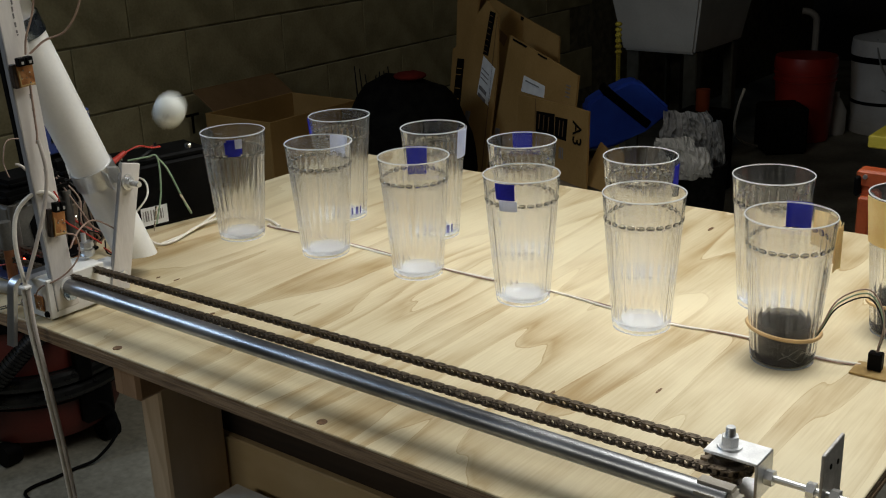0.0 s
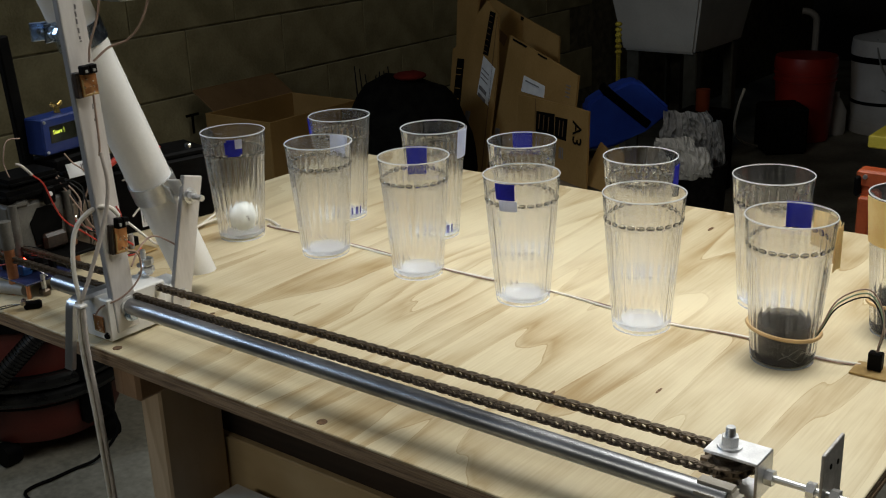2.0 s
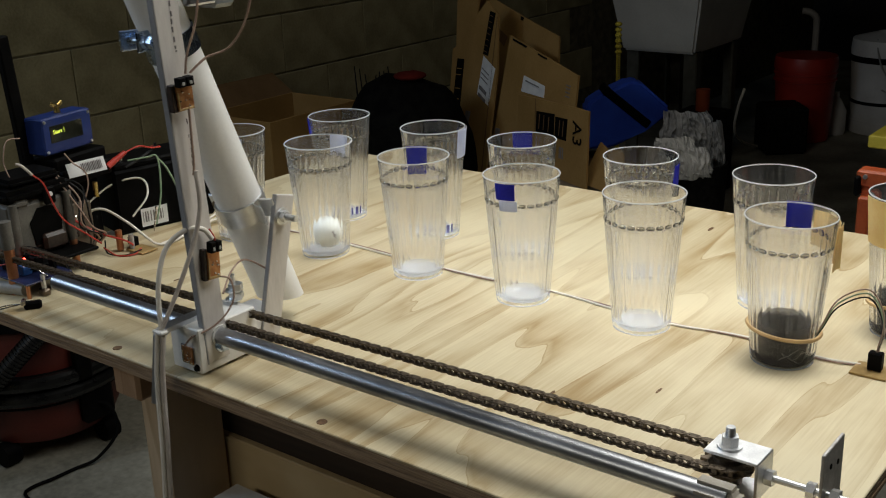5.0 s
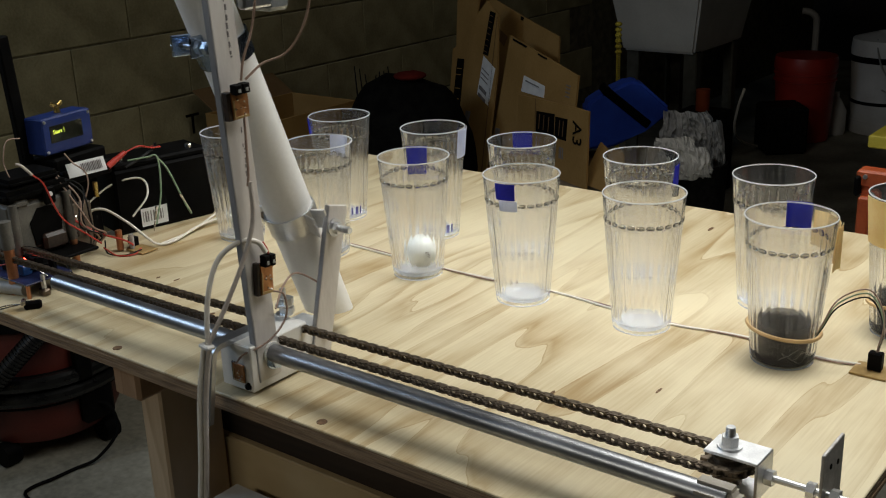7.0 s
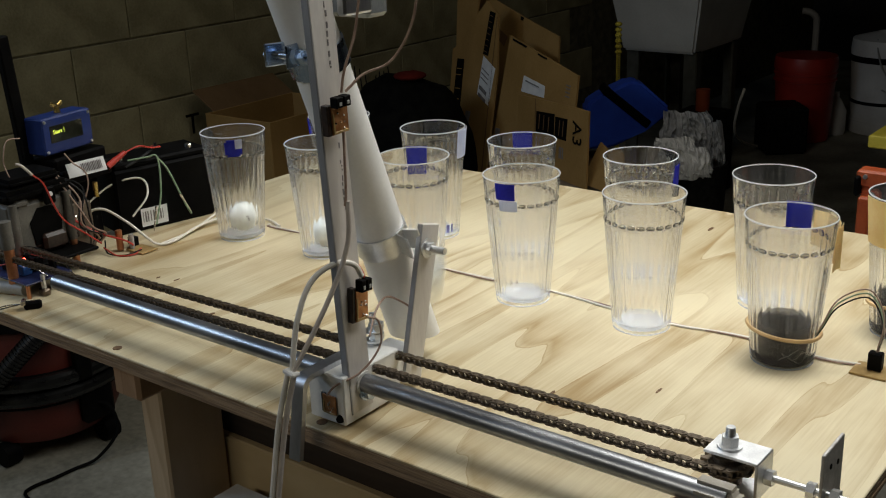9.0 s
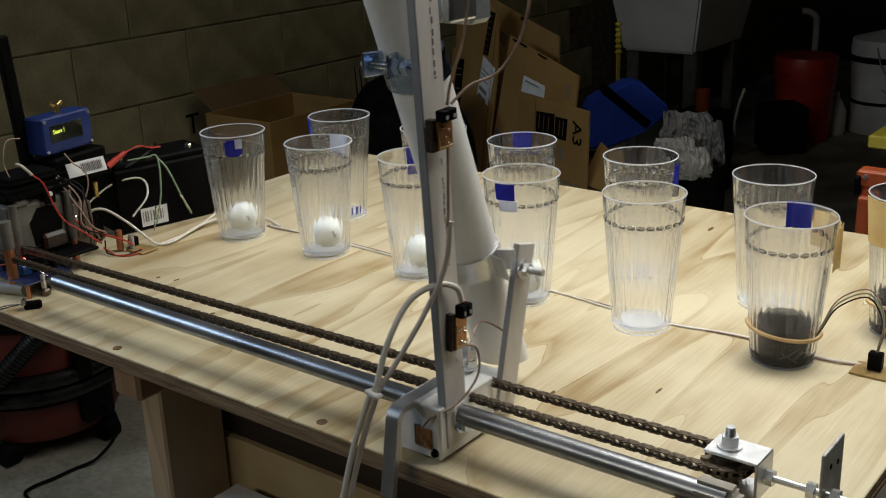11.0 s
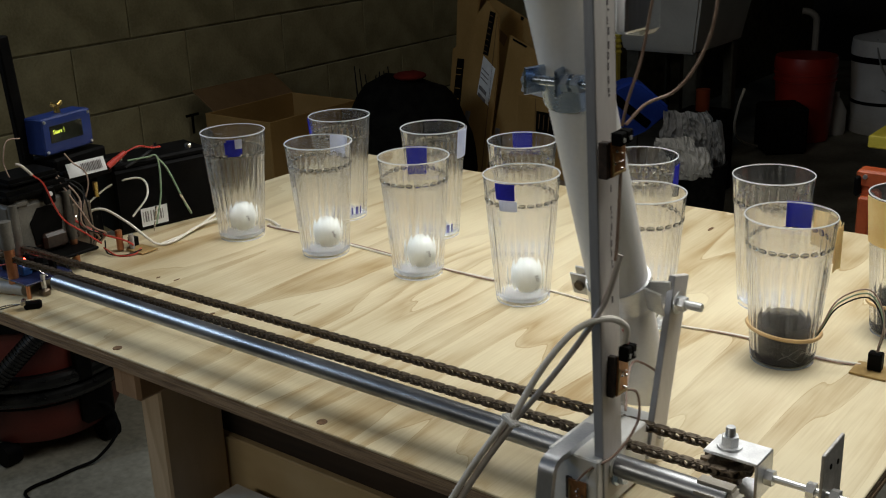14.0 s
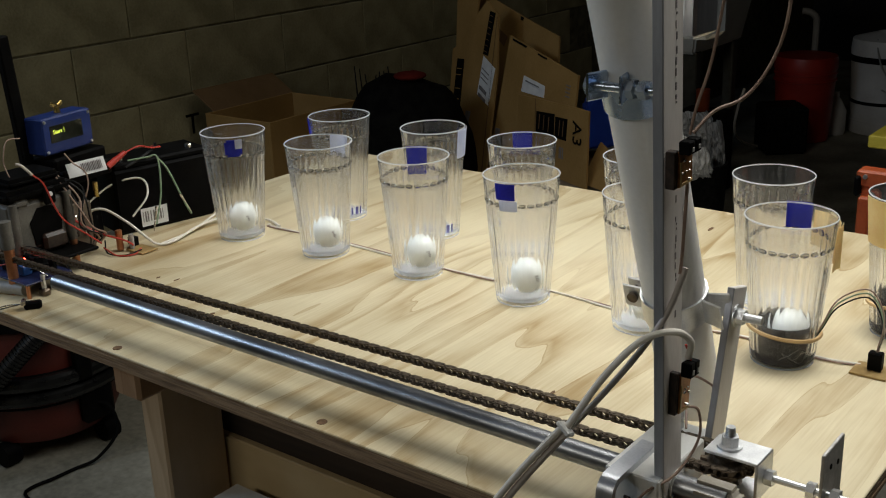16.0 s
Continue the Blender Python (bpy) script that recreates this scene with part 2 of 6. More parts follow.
SACK = surface("black_sack_film", (0.003, 0.003, 0.003), (0.007, 0.007, 0.006), 0.8, scale=30, fine=200, bump=0.4)
RAG = surface("dull_red_cloth", (0.06, 0.006, 0.004), (0.10, 0.011, 0.007), 0.9, scale=30, fine=300, bump=0.4)
for matte, gloss in ((BLACK, 0.05), (RUBBER, 0.04), (FOAM, 0.16), (SACK, 0.02), (RAG, 0.1), (WIRE_BLACK, 0.1), (BLOCK, 0.1), (CARD, 0.2), (CARD_DARK, 0.2)):
    matte.node_tree.nodes["Principled BSDF"].inputs["Specular IOR Level"].default_value = gloss
# Grey base paints in the dark room that clear flute tips would refract.
LENS, _n, _l, _p = nodes_of("greyed_lens")
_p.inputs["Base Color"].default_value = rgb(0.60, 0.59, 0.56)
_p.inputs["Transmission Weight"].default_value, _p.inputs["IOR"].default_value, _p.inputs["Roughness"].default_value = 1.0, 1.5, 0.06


def thin_paper(name, a, b, rough=0.55):
    """Thin tape or film: half of the light that it keeps goes through."""
    m = surface(name, a, b, rough, scale=50, fine=400, bump=0.15)
    n, l = m.node_tree.nodes, m.node_tree.links
    tl = n.new("ShaderNodeBsdfTranslucent")
    ramp = [x for x in n if x.type == "VALTORGB"][0]
    l.new(ramp.outputs["Color"], tl.inputs["Color"])
    mx = n.new("ShaderNodeMixShader")
    l.new(n["Principled BSDF"].outputs[0], mx.inputs[1])
    l.new(tl.outputs[0], mx.inputs[2])
    l.new(mx.outputs[0], n["Material Output"].inputs["Surface"])
    return m


TAPE_BLUE = thin_paper("thin_blue_tape", (0.010, 0.014, 0.40), (0.022, 0.035, 0.52))
TAPE_PALE = thin_paper("thin_pale_tape", (0.62, 0.65, 0.78), (0.76, 0.79, 0.88))
TAPE_TAN = thin_paper("thin_masking_tape", (0.90, 0.72, 0.38), (0.96, 0.82, 0.50))
LED = glowing("red_led", (1.0, 0.06, 0.04), 9)
LCD = glowing("lcd_text", (0.75, 0.85, 0.10), 1.3)


# ---------- mesh helpers ----------
def part(name, bm, material, parent=None, label="", sharp=35):
    """Links the bmesh as one mesh object under a thing or a part."""
    bmesh.ops.recalc_face_normals(bm, faces=bm.faces)
    me = bpy.data.meshes.new(name)
    bm.to_mesh(me)
    bm.free()
    me.materials.append(material)
    me.polygons.foreach_set("use_smooth", [True] * len(me.polygons))
    me.set_sharp_from_angle(angle=radians(sharp))
    ob = new(name, me)
    if parent is not None:
        ob.parent = parent
    if label:
        ob["label"] = label
    return ob


def thing(name, at, label, category, group="", kind="", turn=0.0):
    ob = new(name)
    ob.empty_display_size = 0.02
    ob.matrix_basis = pose(at[0], at[1], at[2], 0, 0, turn)
    return tagged(ob, label, category, group, kind)


def box(bm, c, size, bevel=0.0, m=None, seg=1):
    """A box round the centre c, bevelled, turned by m about its centre."""
    made = bmesh.ops.create_cube(bm, size=1.0)["verts"]
    bmesh.ops.scale(bm, vec=size, verts=made)
    if bevel:
        edges = list({e for v in made for e in v.link_edges})
        out = bmesh.ops.bevel(bm, geom=edges, offset=bevel, segments=seg, affect="EDGES", clamp_overlap=True)
        made = list({v for f in out["faces"] for v in f.verts} | {v for v in made if v.is_valid})
    t = Matrix.Translation(c) @ (m.to_4x4() if m is not None else Matrix())
    bmesh.ops.transform(bm, matrix=t, verts=made)
    return bm


def boxes(*items):
    bm = bmesh.new()
    for it in items:
        box(bm, *it)
    return bm


def rod(bm, a, b, r0, r1=None, seg=16):
    a, b = Vector(a), Vector(b)
    r1 = r0 if r1 is None else r1
    q = (b - a).to_track_quat("Z", "Y").to_matrix().to_4x4()
    bmesh.ops.create_cone(bm, cap_ends=True, segments=seg, radius1=r0, radius2=r1, depth=(b - a).length,
                          matrix=Matrix.Translation((a + b) / 2) @ q)
    return bm


def rods(*items):
    bm = bmesh.new()
    for it in items:
        rod(bm, *it)
    return bm


def smooth_line(pts, steps=6):
    """Catmull-Rom through the points."""
    p = [Vector(v) for v in pts]
    p = [2 * p[0] - p[1]] + p + [2 * p[-1] - p[-2]]
    out = []
    for i in range(1, len(p) - 2):
        a, b, c, d = p[i - 1:i + 3]
        for k in range(steps):
            t = k / steps
            out.append(0.5 * (2 * b + (c - a) * t + (2 * a - 5 * b + 4 * c - d) * t * t + (3 * b - a - 3 * c + d) * t ** 3))
    out.append(p[-2])
    return out


def cable(bm, pts, r, seg=8, steps=6):
    """A round cord swept along a smooth line."""
    line = smooth_line(pts, steps)
    rings, up = [], None
    for i, v in enumerate(line):
        d = (line[min(i + 1, len(line) - 1)] - line[max(i - 1, 0)]).normalized()
        if up is None:
            up = d.orthogonal().normalized()
        up = (up - d * up.dot(d)).normalized()
        side = d.cross(up)
        rings.append([bm.verts.new(v + (up * math.cos(k * math.tau / seg) + side * math.sin(k * math.tau / seg)) * r) for k in range(seg)])
    for a, b in zip(rings, rings[1:]):
        for k in range(seg):
            bm.faces.new((a[k], a[(k + 1) % seg], b[(k + 1) % seg], b[k]))
    bm.faces.new(rings[0])
    bm.faces.new(rings[-1][::-1])
    return bm


def cabled(pts, r, seg=8, steps=6):
    return cable(bmesh.new(), pts, r, seg, steps)


def lathe(profile, seg=48, shape=None, bm=None):
    """Turns the closed or open profile [(radius, height)] about z; shape(angle, radius, height) may change the radius."""
    bm = bm or bmesh.new()
    rings = []
    for r, z in profile:
        ring = []
        if r < 1e-6:
            ring = [bm.verts.new((0, 0, z))] * seg
        else:
            for k in range(seg):
                a = k * math.tau / seg
                rr = shape(a, r, z) if shape else r
                ring.append(bm.verts.new((rr * math.cos(a), rr * math.sin(a), z)))
        rings.append(ring)
    for a, b in zip(rings, rings[1:]):
        for k in range(seg):
            q = [a[k], a[(k + 1) % seg], b[(k + 1) % seg], b[k]]
            q = list(dict.fromkeys(q))
            if len(q) > 2:
                bm.faces.new(q)
    return bm


def plate(bm, outline, z0, z1, m=None):
    """A flat plate with the given outline [(x, y)], from z0 to z1."""
    m = m or Matrix()
    lo = [bm.verts.new(m @ Vector((x, y, z0))) for x, y in outline]
    hi = [bm.verts.new(m @ Vector((x, y, z1))) for x, y in outline]
    bm.faces.new(lo[::-1])
    bm.faces.new(hi)
    for i in range(len(lo)):
        j = (i + 1) % len(lo)
        bm.faces.new((lo[i], lo[j], hi[j], hi[i]))
    return bm


def hexagon(r, turn=0.0):
    return [(r * math.cos(k * math.tau / 6 + turn), r * math.sin(k * math.tau / 6 + turn)) for k in range(6)]


def writing(name, words, size, material, parent, m, thick=0.0004, label=""):
    """Words as a thin mesh lying in the plane of m."""
    cu = bpy.data.curves.new(name, "FONT")
    cu.body, cu.size, cu.extrude, cu.align_x, cu.align_y = words, size, thick, "CENTER", "CENTER"
    tmp = new(name + "_tmp", cu)
    bpy.context.view_layer.update()
    me = bpy.data.meshes.new_from_object(tmp.evaluated_get(bpy.context.evaluated_depsgraph_get()))
    bpy.data.objects.remove(tmp)
    me.materials.clear()
    me.materials.append(material)
    ob = new(name, me)
    ob.parent = parent
    ob.matrix_basis = m
    if label:
        ob["label"] = label
    return ob


TOP = 0.88            # height of the bench top
BALL_R = 0.0201
CUP_H, CUP_R, CUP_B = 0.1477, 0.0437, 0.0304


# ---------- the room ----------
def structure(name, bm, material, label, sharp=35):
    return tagged(part(name, bm, material, None, label, sharp), label, name.split("_")[0], kind="structure")


floor = structure("floor", boxes(((0.9, 2.0, -0.05), (5.6, 10.4, 0.1))), CONCRETE, "worn grey concrete workshop floor")
wall_west = structure("wall_west", boxes(((-1.865, 2.0, 1.2), (0.15, 10.4, 2.4))), MORTAR, "grey concrete block wall with dark joints")
structure("wall_north", boxes(((0.9, 7.1, 1.2), (5.4, 0.15, 2.4))), UNLIT_WALL, "far wall of the workshop, coloured near black as unlit")
# Out of view, added to close the room.
structure("wall_east", boxes(((3.6, 2.0, 1.2), (0.15, 10.0, 2.4))), UNLIT_WALL, "unseen side wall closing the workshop, coloured near black as unlit")
# South wall and ceiling are out of view, added to bounce light back.
structure("wall_south", boxes(((0.9, -3.1, 1.2), (5.4, 0.15, 2.4))), BLOCK, "unseen block wall added behind the camera to bounce light")
structure("ceiling", boxes(((0.9, 2.0, 2.45), (5.6, 10.4, 0.1))), CEIL, "unseen ceiling added to close the workshop and bounce light")


# ---------- the work bench ----------
def build_bench():
    x0, x1, y0, y1 = -0.352, 0.7324, -0.0325, 0.747
    bench = thing("workbench", ((x0 + x1) / 2, (y0 + y1) / 2, 0), "pale plywood workbench on timber legs", "workbench")
    cx, cy = (x0 + x1) / 2, (y0 + y1) / 2
    loc = lambda x, y, z: (x - cx, y - cy, z)
    bm = boxes((loc(cx, cy, TOP - 0.0005), (x1 - x0, y1 - y0, 0.0030), 0.0008))
    top = part("tabletop", bm, PLY, bench, "pale knotty plywood sheet")
    bm = bmesh.new()
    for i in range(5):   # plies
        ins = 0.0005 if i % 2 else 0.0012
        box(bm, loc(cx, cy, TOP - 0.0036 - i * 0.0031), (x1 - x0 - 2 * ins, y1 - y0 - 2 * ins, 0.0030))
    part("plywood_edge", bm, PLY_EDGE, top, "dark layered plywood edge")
    # cross beams, legs, and a dark board painted as shade under the top
    for bx in (0.012, 0.62):
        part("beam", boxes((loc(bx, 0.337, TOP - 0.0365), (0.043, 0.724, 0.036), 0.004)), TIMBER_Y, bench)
        for ly in (0.094, 0.62):
            part("leg", boxes((loc(bx - 0.068, ly, (TOP - 0.019) / 2), (0.039, 0.089, TOP - 0.020), 0.003)), TIMBER, bench, "pale timber leg")
    part("apron", boxes((loc(0.285, 0.150, 0.540), (0.78, 0.018, 0.300), 0.002)), PLY_X, bench, "brown plywood apron board")
    part("shade_board", boxes((loc(0.285, 0.160, 0.765), (0.78, 0.018, 0.160), 0.002)), SHADE_BROWN, bench, "near-black board standing in for the shade under the top")
    part("lower_shelf", boxes((loc(0.30, 0.40, 0.22), (0.66, 0.45, 0.02), 0.002)), PLY_X, bench)
    # screw heads and knots in the face
    for x, y, r in ((0.003, -0.0221, 0.0055), (0.2995, -0.0207, 0.0055)):
        part("screw_head", rods((loc(x, y, TOP), loc(x, y, TOP + 0.0016), r, r * 0.9, 12)), WAX, bench)
    for x, y, rx, ry in ((0.0223, 0.0531, 0.003, 0.006), (0.1516, 0.0954, 0.005, 0.006), (0.4401, 0.1425, 0.0025, 0.006), (0.3569, 0.6656, 0.004, 0.012),
                         (-0.1347, 0.1407, 0.0025, 0.005), (-0.1081, 0.1481, 0.0022, 0.007), (0.0151, 0.0982, 0.004, 0.005), (0.52, 0.20, 0.002, 0.009)):
        bm = plate(bmesh.new(), [(0.6 * rx * math.cos(a * math.tau / 10), 0.7 * ry * math.sin(a * math.tau / 10)) for a in range(10)], 0, 0.0006)
        k = part("knot", bm, WAX, bench)
        k.location = loc(x, y, TOP + 0.0009)
    return bench


build_bench()


# ---------- tumblers ----------
def tumbler_parts():
    flutes = 26

    def shape(a, r, z):
        top = 0.1225 - 0.004 * abs(math.cos(a * flutes / 2))
        w = max(0.0, min(1.0, (top - z) / 0.004)) * max(0.0, min(1.0, z / 0.003 + 0.3))
        return r - 0.0012 * w * abs(math.cos(a * flutes / 2))

    prof_r = lambda z: CUP_B + (CUP_R - 0.0010 - CUP_B) * z / CUP_H
    zs = [0.0, 0.003, 0.008, 0.02, 0.04, 0.07, 0.10, 0.114, 0.1155, 0.117, 0.1185, 0.120, 0.1215, 0.123, 0.13, 0.1425, 0.1466]
    outer = [(prof_r(z) - (0.0015 if z == 0 else 0), z) for z in zs]
    inner = [(prof_r(z) - (0.0012 if z > 0.14 else 0.0024), z) for z in (0.1466, 0.138, 0.10, 0.05, 0.012)]
    wall = lathe(outer, 156, shape)
    lining = lathe(inner, 72)
    bottom = lathe([(0, 0.0030), (CUP_B - 0.0085, 0.0030), (CUP_B - 0.0062, 0.0040), (CUP_B - 0.0050, 0.0085), (CUP_B - 0.0068, 0.0098), (0, 0.0098)], 60)
    foot = lathe([(CUP_B - 0.0042, 0.0004), (CUP_B - 0.0018, 0.0), (CUP_B - 0.0004, 0.0008), (CUP_B - 0.0012, 0.0018), (CUP_B - 0.0036, 0.0016), (CUP_B - 0.0042, 0.0004)], 60)
    rim = lathe([(CUP_R - 0.0019, 0.1466), (CUP_R - 0.0009, 0.1465), (CUP_R - 0.0006, 0.1470), (CUP_R - 0.0009, 0.1477), (CUP_R - 0.0016, 0.1478), (CUP_R - 0.0019, 0.1473), (CUP_R - 0.0019, 0.1466)], 72)
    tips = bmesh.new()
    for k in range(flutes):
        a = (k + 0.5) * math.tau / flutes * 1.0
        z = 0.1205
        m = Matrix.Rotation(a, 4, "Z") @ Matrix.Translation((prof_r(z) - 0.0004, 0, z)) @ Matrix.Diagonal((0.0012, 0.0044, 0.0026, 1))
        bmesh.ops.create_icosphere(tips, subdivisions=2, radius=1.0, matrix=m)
    return wall, lining, bottom, foot, rim, tips


# Foot and rim get extra milk, painting the bright outline of clear edges.
FOOT = clear_plastic("whitened_foot", (0.98, 0.98, 0.99), milk=0.30, rough=0.08, ior=1.3, even=True)
RIM = clear_plastic("whitened_rim", (0.98, 0.98, 0.98), milk=0.62, rough=0.1, ior=1.35, even=True)
FRONT = [(-0.1690, 0.3128), (-0.0211, 0.3231), (0.1296, 0.3278), (0.2840, 0.3264), (0.4335, 0.3280), (0.5864, 0.3291)]
BACK = [(-0.1077, 0.4548), (0.0553, 0.4593), (0.1980, 0.4556), (0.3596, 0.4587), (0.5185, 0.4560), (0.6620, 0.4560)]
cups = []
wall_bm, lining_bm, bottom_bm, foot_bm, rim_bm, tips_bm = tumbler_parts()
first = thing("tumbler", (*FRONT[0], TOP + 0.001), "clear fluted plastic tumbler on the plywood bench", "tumbler", "two rows of tumblers", turn=4)
clear_wall = part("wall", wall_bm, CUP, first, "fluted outer wall", sharp=40)
clear_lining = part("lining", lining_bm, CUP_IN, first, "smooth inner wall", sharp=60)
if clear_lining.data.polygons[0].normal.dot(clear_lining.data.polygons[0].center) > 0:   # the inner face looks to the axis
    clear_lining.data.flip_normals()
clear_wall.visible_shadow = clear_lining.visible_shadow = False   # clear panes let the light in
part("base", bottom_bm, CUP_BASE, first, "thick clear base, whitened for the light gathered in it")
tagged(part("fluting", tips_bm, LENS, first, "moulded flute tips, greyed for the dark room they refract", 80), kind="stuff")
part("foot_ring", foot_bm, FOOT, first, "rounded foot ring, whitened as a bright edge line")
part("rim", rim_bm, RIM, first, "rounded glossy rim, whitened as a bright edge line")
cups.append(first)
for i, (x, y) in enumerate(FRONT[1:] + BACK):
    cups.append(copy_thing(first, pose(x, y, TOP + 0.001, 0, 0, 17 * i)))


def cup_patch(cup, material, at_deg, wide_deg, z0, z1, name="tape", label="", out=0.0006, fold=0.0):
    """A strip stuck to the outside of a tumbler, following its wall."""
    own = math.degrees(cup.matrix_basis.to_euler().z)
    bm = bmesh.new()
    n, k = 8, 4
    prof = lambda z: CUP_B + (CUP_R - CUP_B) * z / CUP_H
    grid = []
    for layer in (out, out + 0.0004):
        g = []
        for i in range(n + 1):
            a = radians(at_deg - own - wide_deg / 2 + wide_deg * i / n)
            row = []
            for j in range(k + 1):
                z = z0 + (z1 - z0) * j / k
                r = prof(min(z, CUP_H)) + layer + fold * max(0, (i / n - 0.6)) * (1 - j / k)
                row.append(bm.verts.new((r * math.cos(a), r * math.sin(a), z)))
            g.append(row)
        grid.append(g)
    for g in grid:
        for i in range(n):
            for j in range(k):
                bm.faces.new((g[i][j], g[i + 1][j], g[i + 1][j + 1], g[i][j + 1]))
    a, b = grid
    for i in range(n):
        bm.faces.new((a[i][0], a[i + 1][0], b[i + 1][0], b[i][0]))
        bm.faces.new((a[i][k], a[i + 1][k], b[i + 1][k], b[i][k]))
    for j in range(k):
        bm.faces.new((a[0][j], a[0][j + 1], b[0][j + 1], b[0][j]))
        bm.faces.new((a[n][j], a[n][j + 1], b[n][j + 1], b[n][j]))
    return part(name, bm, material, cup, label)


# stickers and tape on the tumblers (angles from +x, towards +y)
cup_patch(cups[0], TAPE_BLUE, -42, 22, 0.1215, 0.1440, "sticker", "blue sticker with a peeled corner")
cup_patch(cups[0], TAPE_BLUE, -42, 30, 0.1240, 0.1410, "sticker_edge", "", 0.0004)
cup_patch(cups[0], TAPE_PALE, -33, 12, 0.1320, 0.1445, "sticker_corner", "peeled white corner", 0.0012)
cup_patch(cups[1], TAPE_PALE, 95, 38, 0.118, 0.1465, "sticker", "pale back of a sticker")
cup_patch(cups[2], TAPE_BLUE, 124, 33, 0.112, 0.1478, "sticker", "blue sticker")
cup_patch(cups[3], TAPE_BLUE, -81, 30, 0.1275, 0.1460, "sticker", "blue sticker, folded over")
cup_patch(cups[3], TAPE_PALE, -77, 28, 0.115, 0.1272, "sticker_flap", "pale lower flap")
cup_patch(cups[5], TAPE_BLUE, 100, 33, 0.122, 0.1478, "sticker", "blue sticker")
cup_patch(cups[5], TAPE_TAN, 40, 82, 0.106, 0.1420, "masking_tape", "tan masking tape", 0.001)
cup_patch(cups[5], TAPE_TAN, 8, 22, 0.098, 0.1430, "tape_flap", "loose tape end", 0.003, 0.010)
cup_patch(cups[6], TAPE_BLUE, 224, 26, 0.120, 0.1440, "sticker", "blue sticker")
cup_patch(cups[7], TAPE_PALE, 18, 46, 0.110, 0.1470, "sticker", "pale back of a sticker")
cup_patch(cups[8], TAPE_BLUE, 123, 33, 0.123, 0.1478, "sticker", "blue sticker")
cup_patch(cups[9], TAPE_BLUE, 12, 26, 0.112, 0.1400, "sticker", "blue sticker", 0.0006, 0.004)
cup_patch(cups[11], TAPE_TAN, -90, 120, 0.098, 0.146, "masking_tape", "tan masking tape")

PURPLE = surface("purple_ink", (0.10, 0.10, 0.36), (0.18, 0.18, 0.48), 0.6, scale=60)
for c, az in ((cups[6], -16), (cups[7], -24)):
    for da, wd in ((-13, 4), (0, 8), (11, 4)):
        cup_patch(c, PURPLE, az + da, wd, 0.010, 0.021, "ink_mark", "purple ink mark", 0.0004)

# foam plugs with sensors in the two end tumblers, rubber bands round them
for c in (cups[5], cups[11]):
    bm = lathe([(0, 0.0027), (CUP_B - 0.0044, 0.0027), (CUP_B - 0.0034, 0.0108), (CUP_B - 0.001, 0.040), (CUP_B - 0.0015, 0.042), (CUP_B - 0.005, 0.040), (CUP_B - 0.010, 0.014), (0, 0.0135)], 48)
    part("foam_plug", bm, FOAM, c, "dark foam plug inside")
    ring = []
    for k in range(25):
        a = k * math.tau / 24
        r = CUP_B + (CUP_R - CUP_B) * 0.24 + 0.0012
        ring.append((r * math.cos(a), r * math.sin(a), 0.0335 - 0.004 * math.cos(a + 0.6)))
    bm = cabled(ring, 0.0019, 6, 2)
    part("rubber_band", bm, BAND, c, "tan rubber band")
    own = c.matrix_basis.to_euler().z
    for k in range(3):   # black sensor wires curled between the foam and the wall
        pts = []
        for i in range(9):
            a = radians(-75 + 9 * i + 4 * k) - own
            r = CUP_B - 0.0024
            pts.append((r * math.cos(a), r * math.sin(a), 0.010 + 0.004 * k + 0.0035 * math.sin(i * 1.1 + 2.0 * k)))
        part("sensor_wire", cabled(pts, 0.0008, 6, 3), WIRE_BLACK, c, "thin black wire inside")


# ---------- rail, chain drive ----------
RAIL_Y, RAIL_Z = 0.0076, TOP + 0.0365
NEAR_Y, FAR_Y, CHAIN_Z = 0.0275, 0.0615, TOP + 0.0450
SPR_R = (FAR_Y - NEAR_Y) / 2
SPR_Y = (FAR_Y + NEAR_Y) / 2
SPR_X = (-0.262, 0.655)
FAR_0, NEAR_0 = 0.0420, 0.0120      # strand places at the smaller left sprocket


def build_rail():
    t = thing("guide_rail", (0.2, RAIL_Y, TOP), "shiny galvanised conduit guide rail on the bench", "rail")
    part("tube", rods(((-0.342, 0, RAIL_Z - TOP), (0.472, 0, RAIL_Z - TOP), 0.0088, None, 32)), CONDUIT, t)
    part("foot", boxes(((0.455, 0, 0.0155), (0.045, 0.030, 0.029), 0.002)), TIMBER_Y, t, "wooden support foot")
    part("saddle", boxes(((0.462, 0.002, 0.0375), (0.038, 0.021, 0.0195), 0.006, None, 3)), surface("clear_tape", (0.24, 0.215, 0.175), (0.38, 0.35, 0.29), 0.3, scale=40), t, "taped clamp saddle")


build_rail()


def sprocket(name, x, teeth=11):
    t = thing(name, (x, SPR_Y, TOP), "dark toothed chain sprocket", "sprocket", "chain sprockets")
    pts = []
    for k in range(teeth * 4):
        a = k * math.tau / (teeth * 4)
        pts.append(((SPR_R + (0.003, 0.003, -0.002, -0.002)[k % 4]) * math.cos(a), (SPR_R + (0.003, 0.003, -0.002, -0.002)[k % 4]) * math.sin(a)))
    part("toothed_disc", plate(bmesh.new(), pts, CHAIN_Z - TOP - 0.002, CHAIN_Z - TOP + 0.002), CHAIN, t)
    part("hub", rods(((0, 0, 0.030), (0, 0, CHAIN_Z - TOP + 0.006), 0.011, None, 20)), CHAIN, t)
    return t


